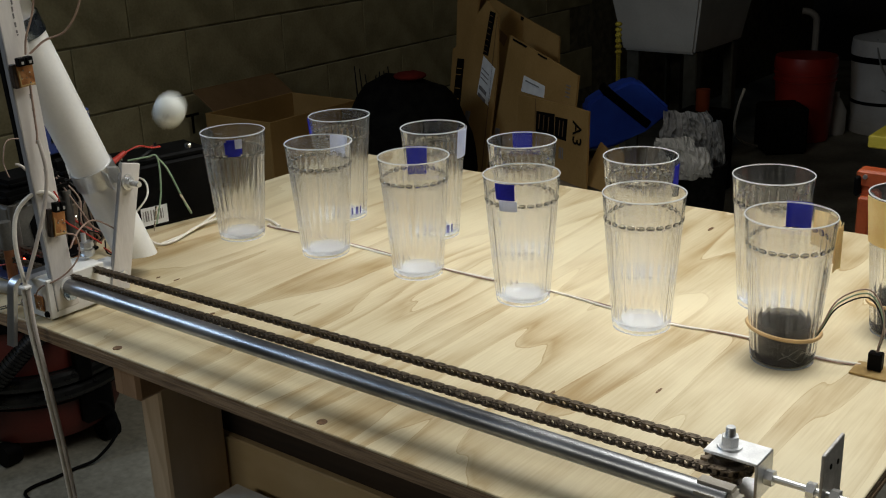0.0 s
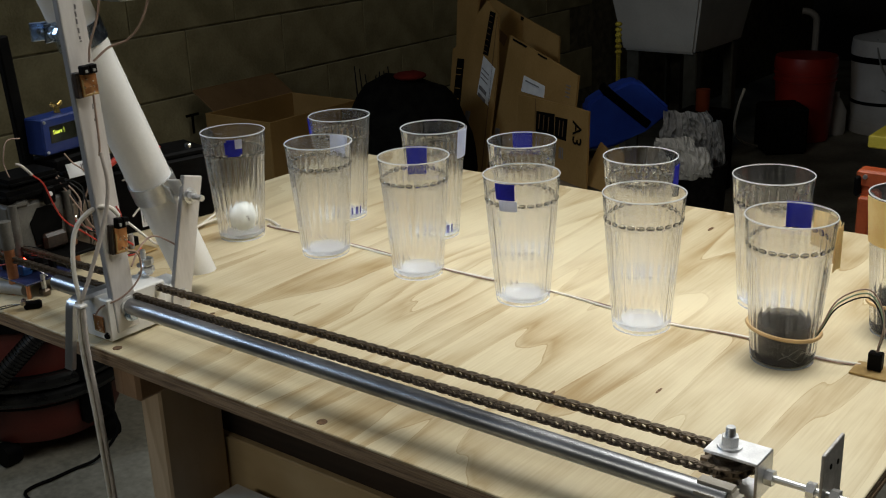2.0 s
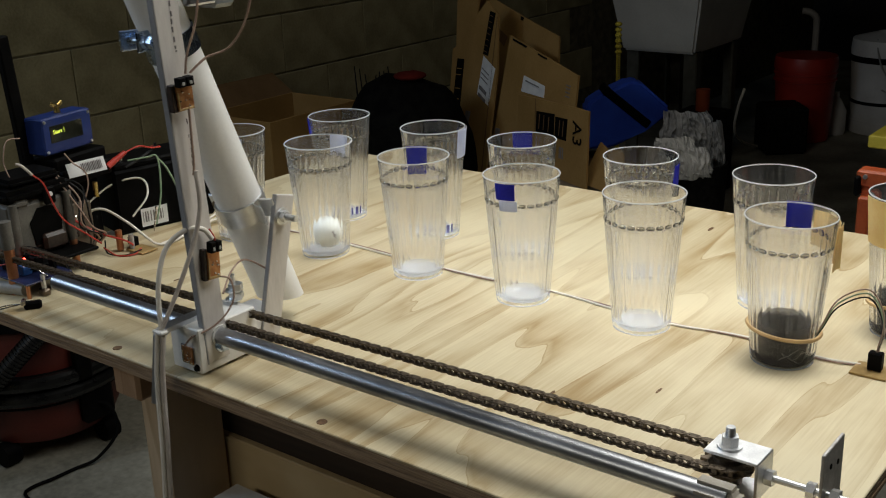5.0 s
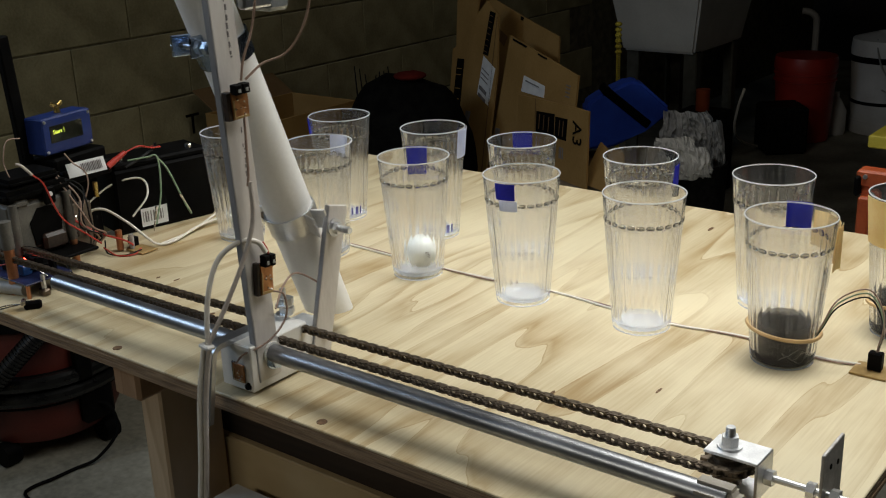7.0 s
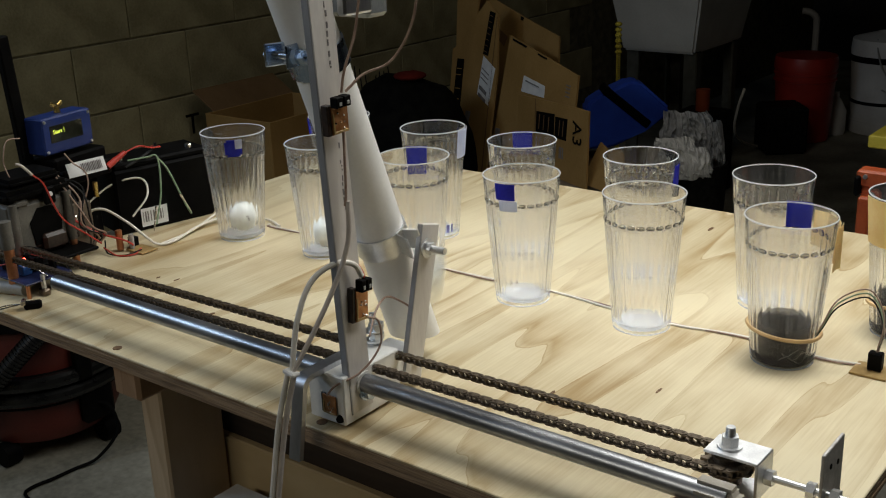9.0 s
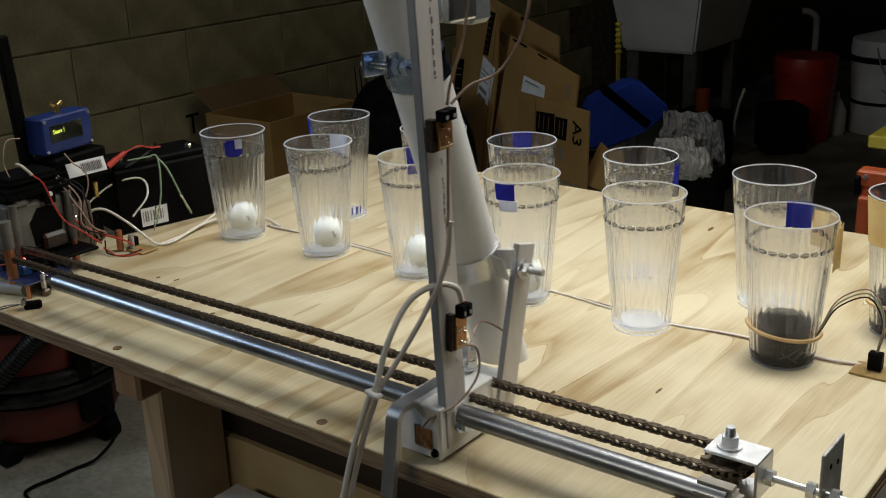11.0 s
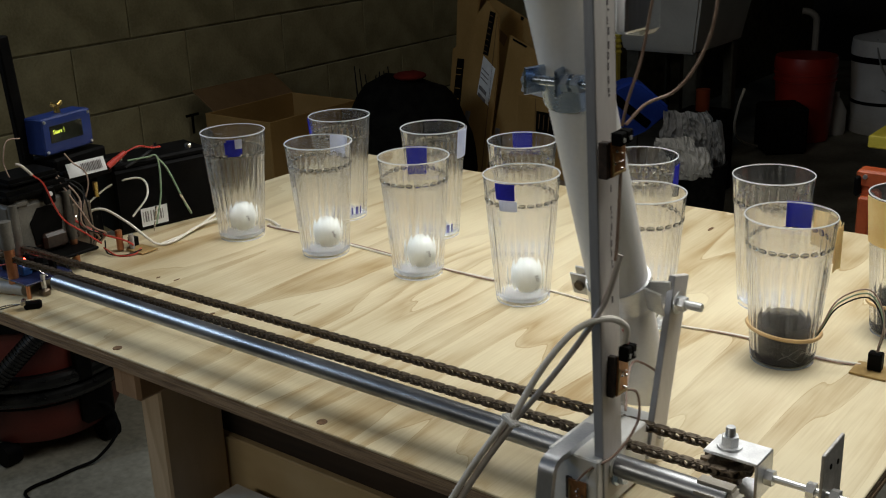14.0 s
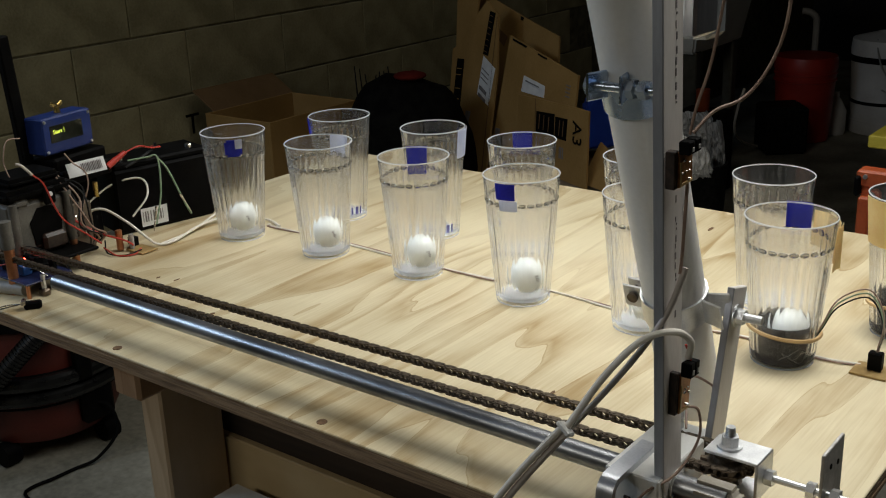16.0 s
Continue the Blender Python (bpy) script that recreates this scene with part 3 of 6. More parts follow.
def build_tensioner():
    """Bent bright bracket that holds the end sprocket, drawn tight by a threaded rod."""
    sprocket("sprocket", SPR_X[1])
    t = thing("tensioner", (0.662, SPR_Y + 0.002, TOP), "bent zinc bracket with bolt holding the chain sprocket", "bracket")
    z1 = 0.0555
    bm = boxes(((-0.0005, 0, z1), (0.042, 0.029, 0.0024), 0.0006), ((0.0195, 0, 0.041), (0.0024, 0.029, 0.031), 0.0006), ((-0.0005, 0, 0.0265), (0.042, 0.029, 0.0024), 0.0006))
    part("bracket", bm, STEEL, t, "bright bent zinc strap")
    part("washer", rods(((-0.007, 0, z1 + 0.0012), (-0.007, 0, z1 + 0.0030), 0.0095, None, 24)), STEEL, t)
    bm = plate(bmesh.new(), hexagon(0.0066), 0, 0.0072, Matrix.Translation((-0.007, 0, z1 + 0.003)))
    part("nut", bm, STEEL, t)
    bm = rods(((-0.007, 0, z1), (-0.007, 0, z1 + 0.0175), 0.0035, 0.0033, 14))
    for k in range(6):
        rod(bm, (-0.007, 0, z1 + 0.0108 + k * 0.0011), (-0.007, 0, z1 + 0.0113 + k * 0.0011), 0.0038, 0.0036, 14)
    part("bolt", bm, STEEL, t)
    part("spacer", boxes(((-0.004, 0, 0.0125), (0.034, 0.026, 0.025), 0.002)), TIMBER_Y, t)
    # draw rod and its nuts
    bm = rods(((0.016, 0, 0.041), (0.115, 0, 0.041), 0.0026, None, 12))
    for k in range(72):
        rod(bm, (0.024 + k * 0.00122, 0, 0.041), (0.0246 + k * 0.00122, 0, 0.041), 0.0028, 0.0027, 12)
    part("draw_rod", bm, STEEL, t, "threaded steel draw rod")
    turn = Matrix.Rotation(radians(90), 4, "Y")
    for x in (0.0215, 0.052, 0.069):
        part("nut", plate(bmesh.new(), hexagon(0.0062, 0.3), 0, 0.006, Matrix.Translation((x, 0, 0.041)) @ turn), STEEL, t)
    # upright angle plate screwed to the bench end
    p = thing("angle_plate", (0.7265, SPR_Y + 0.0115, TOP), "steel angle plate with holes at the bench end", "bracket")
    bm = boxes(((0, 0, 0.0385), (0.0026, 0.040, 0.076), 0.0006), ((-0.012, 0, 0.0022), (0.026, 0.040, 0.0026), 0.0006))
    part("plate", bm, surface("grey_steel", (0.42, 0.40, 0.385), (0.62, 0.60, 0.58), 0.42, 0.7, scale=50), p)
    # Plate isn't pierced; black discs paint the dark of its holes.
    for y, z in ((-0.006, 0.062), (0.009, 0.059)):
        part("hole", rods(((0.0010, y, z), (0.0017, y, z), 0.0022, None, 12)), BLACK, p, "black disc painted as the shade of a screw hole")
    part("screw", rods(((-0.016, 0.004, 0.0033), (-0.016, 0.004, 0.0052), 0.0042, 0.003, 12)), STEEL, p)
    return t


build_tensioner()

# chain: pairs of links laid round the loop, each one rigid
LOOP_L = SPR_X[1] - SPR_X[0]
ARC = math.pi * SPR_R
LOOP = 2 * LOOP_L + ARC + math.pi * (FAR_0 - NEAR_0) / 2
LINKS = round(LOOP / 0.0127)
PITCH = LOOP / LINKS
chain = thing("drive_chain", (0, 0, CHAIN_Z), "dark oily steel roller chain loop along the rail", "chain")


R_0 = (FAR_0 - NEAR_0) / 2


def on_loop(s):
    """Place and heading on the loop, from the far strand's left end, rightwards."""
    s %= LOOP
    if s < LOOP_L:
        u = s / LOOP_L
        return SPR_X[0] + s, FAR_0 + (FAR_Y - FAR_0) * u, math.atan2(FAR_Y - FAR_0, LOOP_L)
    s -= LOOP_L
    if s < ARC:
        a = math.pi / 2 - s / SPR_R
        return SPR_X[1] + SPR_R * math.cos(a), SPR_Y + SPR_R * math.sin(a), a - math.pi / 2
    s -= ARC
    if s < LOOP_L:
        u = s / LOOP_L
        return SPR_X[1] - s, NEAR_Y + (NEAR_0 - NEAR_Y) * u, -math.pi + math.atan2(NEAR_Y - NEAR_0, LOOP_L)
    s -= LOOP_L
    a = -math.pi / 2 - s / R_0
    return SPR_X[0] + R_0 * math.cos(a), (FAR_0 + NEAR_0) / 2 + R_0 * math.sin(a), a - math.pi / 2


def link_mesh():
    bm = bmesh.new()
    half = PITCH / 4

    def bar(x, z, th, h):
        pts = []
        for k in range(5):
            a = -math.pi / 2 + k * math.pi / 4
            pts.append((half + h * math.cos(a), h * math.sin(a)))
        pts += [(0, h * 0.93)]
        for k in range(5):
            a = math.pi / 2 + k * math.pi / 4
            pts.append((-half + h * math.cos(a), h * math.sin(a)))
        pts += [(0, -h * 0.93)]
        plate(bm, pts, z, z + th, Matrix.Translation((x, 0, 0)))

    for sgn in (-1, 1):
        bar(-half, 0.0021 * sgn - 0.0004, 0.0009, 0.0030)
        bar(half, 0.0030 * sgn - 0.0004, 0.0009, 0.0030)
    for x in (0, -2 * half):
        rod(bm, (x, 0, -0.0039), (x, 0, 0.0039), 0.0012, None, 8)
        rod(bm, (x, 0, -0.0017), (x, 0, 0.0017), 0.0018, None, 8)
    me_ob = part("link", bm, CHAIN, chain)
    return me_ob


link_one = link_mesh()
links = [link_one]
for k in range(1, LINKS):
    o = bpy.data.objects.new("link", link_one.data)
    scene.collection.objects.link(o)
    o.parent = chain
    links.append(o)


# ---------- the carriage with its drop tube ----------
CAR_STOPS = [(-0.1210), 0.0310, 0.1760, 0.3259, 0.4746, 0.6288]
MOVES = [(0.60, 2.55), (3.57, 5.60), (6.55, 8.56), (9.60, 11.57), (12.62, 14.66)]


def carriage_x(t):
    x = CAR_STOPS[0]
    for i, (a, b) in enumerate(MOVES):
        u = (t - a) / (b - a)
        if u <= 0:
            break
        e = 0.035
        u = min(u, 1.0)
        # short ramps at both ends
        v = 1 / (1 - e)
        w = v * u * u / (2 * e) if u < e else (v * (u - e / 2) if u < 1 - e else 1 - v * (1 - u) ** 2 / (2 * e))
        x = CAR_STOPS[i] + (CAR_STOPS[i + 1] - CAR_STOPS[i]) * w
    return x


TUBE_X = -0.043
TUBE_TILT = 20.5
TUBE_FOOT = Vector((TUBE_X, 0.1365, 0.022))
TUBE_DIR = Vector((0, -math.sin(radians(TUBE_TILT)), math.cos(radians(TUBE_TILT))))
carriage = thing("carriage", (CAR_STOPS[0], 0, TOP), "sliding carriage with a tilted white drop tube on a flat post", "machine")


def build_carriage():
    c = carriage
    # block on the rail
    bm = boxes(((-0.0195, 0.0185, 0.0275), (0.043, 0.076, 0.047), 0.0012))
    part("slide_block", bm, HDPE, c, "white nylon slide block")
    part("bushing", rods(((0.0018, RAIL_Y, RAIL_Z - TOP), (0.0042, RAIL_Y, RAIL_Z - TOP), 0.0112, None, 28)), HDPE, c)
    # bent bar over the block and down past the bench edge
    out = [(0.022, 0.0557)]
    out += [(-0.0335 - 0.013 * math.sin(radians(15 * k)), 0.0427 + 0.013 * math.cos(radians(15 * k))) for k in range(7)]
    out += [(-0.0580, -0.020), (-0.0530, -0.020)]
    out += [(-0.0335 - 0.0077 * math.cos(radians(15 * k)), 0.0427 + 0.0077 * math.sin(radians(15 * k))) for k in range(7)]
    out += [(0.022, 0.0504)]
    bm = plate(bmesh.new(), out, -0.033, -0.020, Matrix(((0, 0, 1, 0), (1, 0, 0, 0), (0, 1, 0, 0), (0, 0, 0, 1))))
    part("guide_strap", bm, ALU, c, "bent aluminium guide strap")
    part("screw", rods(((-0.004, -0.0195, 0.010), (-0.004, -0.0222, 0.010), 0.004, 0.003, 12)), BLACK, c)
    # flat post
    lean = Matrix.Rotation(radians(1.9), 4, "X") @ Matrix.Rotation(radians(-0.9), 4, "Y")
    m = Matrix.Translation((-0.0022, 0.004, 0.012)) @ lean
    bm = bmesh.new()
    box(bm, (0.0015, 0, 0.31), (0.0070, 0.0275, 0.62), 0.0008)
    bmesh.ops.transform(bm, matrix=m, verts=bm.verts)
    post = part("post", bm, STRIP, c, "pale flat post with faint printed markings")
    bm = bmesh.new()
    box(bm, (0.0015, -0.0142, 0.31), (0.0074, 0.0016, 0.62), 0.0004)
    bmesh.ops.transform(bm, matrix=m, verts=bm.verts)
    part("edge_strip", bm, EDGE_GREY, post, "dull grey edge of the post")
    rnd = random.Random(5)
    bm = bmesh.new()
    z = 0.16
    while z < 0.60:   # printed marks too small to read
        hgt = rnd.choice((0.0015, 0.003, 0.005))
        if not 0.255 < z < 0.30:
            box(bm, (0.0051, 0.0035 + rnd.uniform(-0.0008, 0.0008), z), (0.0004, rnd.choice((0.0010, 0.0018)), hgt))
        z += hgt + rnd.choice((0.002, 0.004, 0.011))
    bmesh.ops.transform(bm, matrix=m, verts=bm.verts)
    tagged(part("printing", bm, INK, post, "faint printed bars"), kind="stuff")
    # post bolt
    turn = Matrix.Rotation(radians(90), 4, "Y")
    part("bolt_head", plate(bmesh.new(), hexagon(0.0068, 0.2), 0, 0.0060, Matrix.Translation((0.0052, 0.0075, 0.0290)) @ turn), ZINC_BLUE, c, "zinc bolt head")
    part("washer", rods(((0.0030, 0.0075, 0.0290), (0.0053, 0.0075, 0.0290), 0.0088, None, 20)), ZINC_BLUE, c)

    # drop tube, its lower end cut level
    seg, wall = 48, 0.0034
    ro = 0.02415
    x, d = Vector((1, 0, 0)), TUBE_DIR
    s = d.cross(x)           # across the tube, pointing to -y side or +y side
    if s.y > 0:
        s = -s
    bm = bmesh.new()
    rings = []
    for r, top in ((ro, False), (ro, True), (ro - wall, True), (ro - wall, False)):
        ring = []
        for k in range(seg):
            a = k * math.tau / seg
            off = (x * math.cos(a) + s * math.sin(a)) * r
            along = 0.56 if top else -0.004 + 0.024 * (1 + math.sin(a) * r / ro) / 2
            ring.append(bm.verts.new(TUBE_FOOT + off + d * along))
        rings.append(ring)
    for i in range(4):
        a, b = rings[i], rings[(i + 1) % 4]
        for k in range(seg):
            bm.faces.new((a[k], a[(k + 1) % seg], b[(k + 1) % seg], b[k]))
    part("drop_tube", bm, PVC, c, "white pipe tilted away, its lower end open", 50)

    # pipe clamps: strap round the tube, ears, long bolt
    def clamp(along, mat, bolt_to, side, name):
        cc = TUBE_FOOT + d * along
        frame_m = Matrix((( x.x, s.x, d.x, cc.x), (x.y, s.y, d.y, cc.y), (x.z, s.z, d.z, cc.z), (0, 0, 0, 1)))
        bm = bmesh.new()
        lathe([(ro + 0.0003, -0.011), (ro + 0.0021, -0.011), (ro + 0.0021, 0.011), (ro + 0.0003, 0.011), (ro + 0.0003, -0.011)], 40, None, bm)
        bmesh.ops.transform(bm, matrix=frame_m, verts=bm.verts)
        strap = part(name, bm, mat, c, "zinc pipe clamp")
        if not side:
            return cc, strap
        bm = bmesh.new()
        for o in (-0.0062, 0.0062):
            box(bm, (side * (ro + 0.009), o, 0), (0.019, 0.0019, 0.023), 0.003, Matrix.Rotation(radians(14 * (1 if o > 0 else -1) * side), 3, "Z"))
        bmesh.ops.transform(bm, matrix=frame_m, verts=bm.verts)
        part("clamp_ear", bm, mat, strap)
        bm = bmesh.new()
        for o in (-0.0045, 0.0045):
            box(bm, (-side * (ro + 0.0085), o, 0), (0.020, 0.0019, 0.022), 0.003)
        bmesh.ops.transform(bm, matrix=frame_m, verts=bm.verts)
        part("clamp_ear", bm, mat, strap)
        bm = rods(((-side * (ro + 0.010), 0.008, 0), (-side * (ro + 0.010), -0.008, 0), 0.0045, 0.0045, 12))
        bmesh.ops.transform(bm, matrix=frame_m, verts=bm.verts)
        part("ear_rivet", bm, CHAIN, strap, "dark bolt through the ear")
        return cc, strap

    cc, strap = clamp(0.128, STEEL, 0, 1, "pipe_clamp")
    bz, by = 0.1345, 0.1055
    bm = rods(((-0.020, by, bz), (0.022, by, bz), 0.0032, None, 14))
    for k in range(14):
        rod(bm, (0.006 + k * 0.0011, by, bz), (0.0066 + k * 0.0011, by, bz), 0.0036, None, 14)
    part("clamp_bolt", bm, STEEL, strap, "long zinc bolt")
    part("clamp_washer", rods(((0.0010, by, bz), (0.0024, by, bz), 0.0092, None, 22)), STEEL, strap)
    part("clamp_nut", plate(bmesh.new(), hexagon(0.0062, 0.5), 0, 0.0060, Matrix.Translation((0.0024, by, bz)) @ turn), STEEL, strap)
    cc, strap = clamp(0.3200, ZINC_BLUE, 0, 0, "pipe_clamp")
    uy, uz = -0.0135, 0.3275
    for ex, tip in ((-0.0540, -16), (-0.0340, 14)):
        bm = boxes(((ex, uy + 0.0005, uz), (0.0020, 0.020, 0.019), 0.0045, Matrix.Rotation(radians(tip), 3, "Z")))
        part("clamp_ear", bm, ZINC_BLUE, strap)
    part("clamp_bolt", rods(((-0.061, uy, uz), (-0.006, uy, uz), 0.0032, None, 12)), ZINC_BLUE, strap, "blue zinc bolt")
    for bx in (-0.0610, -0.0310, -0.022):
        part("clamp_nut", plate(bmesh.new(), hexagon(0.0066, 0.5), 0, 0.0058, Matrix.Translation((bx, uy, uz)) @ turn), ZINC_BLUE, strap)

    # leaning support bar
    lean2 = Matrix.Rotation(radians(-14.5), 4, "X")
    bm = bmesh.new()
    box(bm, (0, 0, 0.076), (0.0050, 0.0255, 0.150), 0.0008)
    bmesh.ops.transform(bm, matrix=Matrix.Translation((-0.002, 0.0760, 0.009)) @ lean2, verts=bm.verts)
    bar = part("support_bar", bm, STRIP, c, "pale flat support bar")
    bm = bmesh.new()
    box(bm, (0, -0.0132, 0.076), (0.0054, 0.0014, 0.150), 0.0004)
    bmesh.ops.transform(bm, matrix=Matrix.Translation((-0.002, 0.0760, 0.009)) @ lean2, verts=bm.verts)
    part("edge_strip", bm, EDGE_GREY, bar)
    part("screw", plate(bmesh.new(), hexagon(0.0042), 0, 0.003, Matrix.Translation((0.001, 0.082, 0.028)) @ turn), STEEL, bar)
    # rear ledge and the vertical chain bolt with nuts
    part("ledge", boxes(((-0.021, 0.066, 0.0280), (0.038, 0.052, 0.024), 0.002)), HDPE, c)
    part("chain_bolt", rods(((-0.024, 0.052, 0.030), (-0.024, 0.052, 0.082), 0.0031, None, 14)), STEEL, c, "upright zinc chain bolt")
    for z, r, h in ((0.0545, 0.0085, 0.0016), (0.064, 0.0085, 0.0016)):
        part("washer", rods(((-0.024, 0.052, z), (-0.024, 0.052, z + h), r, None, 20)), STEEL, c)
    for z in (0.0562, 0.0656):
        part("nut", plate(bmesh.new(), hexagon(0.0076), 0, 0.0065, Matrix.Translation((-0.022, 0.054, z))), STEEL, c)

    # three sensor boards on the post and block
    def board(at, w, h, m0, flip):
        b = part("sensor_board", boxes(((0, 0, 0), (0.0016, w, h), 0.0002)), COPPER_PCB, c, "copper-clad sensor board")
        b.matrix_basis = Matrix.Translation(at) @ m0
        for o in (-0.26, 0.22):
            if flip < 3:
                plug = part("plug", boxes(((0.004, w * o - 0.001, h * 0.62), (0.008, w * 0.42, h * 0.36), 0.0006)), BLACK, b)
                part("plug_mark", boxes(((0.0084, w * o - 0.001, h * 0.58), (0.0006, w * 0.16, h * 0.12), 0.0002)), PIPE_GREY, plug)
        part("board_edge", boxes(((0.0011, 0, -h * 0.44), (0.0009, w * 0.94, h * 0.08), 0.0002), ((0.0011, -w * 0.42, -h * 0.1), (0.0009, w * 0.10, h * 0.62), 0.0002)), TAN_BOARD, b, "tan border")
        bm = boxes(((-0.004, -w * 0.55, 0.0), (0.007, w * 0.35, h * 1.05), 0.0006))
        part("housing", bm, DARK_PCB, b)
        rr = random.Random(flip)
        bm = bmesh.new()
        for k in range(6):
            bmesh.ops.create_icosphere(bm, subdivisions=1, radius=rr.uniform(0.0008, 0.0014),
                                       matrix=Matrix.Translation((0.0012, rr.uniform(-w / 3, w / 3), rr.uniform(-h / 2.4, h / 4))))
        part("solder_joint", bm, SOLDER, b)
        return b

    board((0.0075, -0.0065, 0.2790), 0.0185, 0.024, Matrix.Rotation(radians(2), 4, "X"), 1)
    board((0.0075, 0.0050, 0.1140), 0.0150, 0.030, Matrix.Rotation(radians(-4), 4, "X"), 2)
    board((-0.014, -0.0215, 0.0225), 0.0150, 0.018, Matrix.Rotation(radians(-90), 4, "Z"), 3)

    # solenoid housing high on the post
    part("servo_box", boxes(((-0.027, 0.062, 0.377), (0.046, 0.028, 0.052), 0.004)), surface("grey_case", (0.17, 0.185, 0.19), (0.28, 0.295, 0.30), 0.3, 0.3, scale=40), c, "grey release servo box")
    part("servo_arm", boxes(((-0.004, 0.032, 0.372), (0.010, 0.034, 0.030), 0.002)), ALU, c)

    # wires: along the post, from the sensors, and the thick cord that hangs in front
    part("wire", cabled([(0.009, -0.004, 0.300), (0.012, -0.002, 0.318), (0.016, 0.008, 0.345), (0.020, 0.013, 0.380), (0.026, 0.017, 0.430)], 0.0011), WIRE_BROWN, c, "thin brown wire")
    part("wire", cabled([(0.009, 0.001, 0.300), (0.016, 0.016, 0.312), (0.030, 0.032, 0.320), (0.042, 0.043, 0.342), (0.049, 0.048, 0.374), (0.050, 0.047, 0.430)], 0.0012), WIRE_BROWN, c, "thin brown wire")
    part("wire", cabled([(0.0085, -0.004, 0.268), (0.0075, -0.004, 0.24), (0.0065, -0.004, 0.215), (0.0065, -0.006, 0.205)], 0.0012), WIRE_BROWN, c)
    part("wire", cabled([(0.009, 0.006, 0.126), (0.0105, 0.007, 0.140), (0.008, 0.004, 0.150)], 0.0009), WIRE_RED, c)
    part("wire", cabled([(0.008, 0.010, 0.100), (0.012, 0.020, 0.094), (0.014, 0.020, 0.075), (0.011, 0.010, 0.060), (0.006, -0.006, 0.050), (-0.004, -0.022, 0.044), (-0.012, -0.026, 0.034)], 0.0010), WIRE_BROWN, c)
    part("wire", cabled([(0.006, 0.014, 0.080), (-0.004, 0.035, 0.094), (-0.012, 0.060, 0.098), (-0.006, 0.080, 0.085), (-0.004, 0.084, 0.078)], 0.0010), WIRE_BROWN, c)


RIGHT, NEAR = Vector((0.783, 0.622, 0)), Vector((0.622, -0.783, 0))
cords = []


def build_cord(name, at, shape, r, mat, label):
    """A hanging cord, shaped from (sideways, up, towards the front) steps below its fixing."""
    pts = [RIGHT * u + NEAR * n + Vector((0, 0, z)) for u, z, n in shape]
    ob = part(name, cabled(pts, r, 10), mat, carriage, label)
    ob.location = at
    return ob


build_carriage()
loop = build_cord("cord", (0.009, 0.006, 0.140), [(0, 0, 0.001), (-0.006, 0.012, 0.004), (-0.022, 0.015, 0.010), (-0.042, 0.002, 0.018), (-0.055, -0.030, 0.027), (-0.0616, -0.072, 0.0345)],
           0.0025, WIRE_WHITE, "pale cord looping from the lower sensor")
lead = build_cord("cord", (0.0075, -0.003, 0.205), [(0, 0.004, 0.001), (-0.002, -0.030, 0.004), (-0.014, -0.064, 0.010), (-0.034, -0.103, 0.020), (-0.0540, -0.137, 0.0290)],
           0.0022, WIRE_GREY, "grey cord running down from the upper sensor")
TIE = (-0.0177, -0.0603, 0.068)
tie = part("cord_tie", boxes(((0, 0, 0), (0.013, 0.010, 0.004), 0.0012)), WHITE, carriage, "white zip tie round both cords")
tie.location = TIE
LOOP_AT = loop.location.copy()
cords += [(loop, LOOP_AT, "loop"), (lead, lead.location.copy(), "lead"), (tie, Vector(TIE), "trail")]
for u in (-0.0026, 0.0026):
    trail = build_cord("trailing_cord", TIE, [(u, 0, 0), (u * 1.1, -0.05, 0.004), (u + 0.006, -0.13, 0.010), (u + 0.010, -0.24, 0.014), (u * 0.8 + 0.008, -0.40, 0.016), (u * 0.8 + 0.002, -0.58, 0.016), (u * 0.8 - 0.004, -0.72, 0.016)],
                       0.0025, (WIRE_WHITE if u < 0 else WIRE_GREY), "cord trailing from the carriage past the bench edge")
    cords.append((trail, Vector(TIE), "trail"))

# ---------- balls ----------
balls = []
for k in range(6):
    b = thing("ball", (FRONT[k][0], FRONT[k][1], TOP + 0.03), "white plastic ball with a small dark print", "ball", "balls for the tumblers")
    bm = bmesh.new()
    bmesh.ops.create_uvsphere(bm, u_segments=40, v_segments=24, radius=BALL_R)
    shell = part("shell", bm, BALL, b)
    bm = bmesh.new()
    for i, (u, v, w, h) in enumerate(((0.0, 0.0, 0.0045, 0.0012), (0.002, 0.0022, 0.002, 0.0012), (-0.001, -0.0022, 0.004, 0.0009), (0.0035, 0.001, 0.0012, 0.0016))):
        d = Vector((0.55, -0.75, -0.25)).normalized()
        e1 = d.cross(Vector((0, 0, 1))).normalized()
        e2 = e1.cross(d)
        c = (d * BALL_R + e1 * u * 1.2 + e2 * v).normalized() * (BALL_R + 0.0001)
        box(bm, c, (0.0004, w, h), 0, Matrix((d, e1, e2)).transposed())
    part("printed_mark", bm, INK, shell)
    balls.append(b)


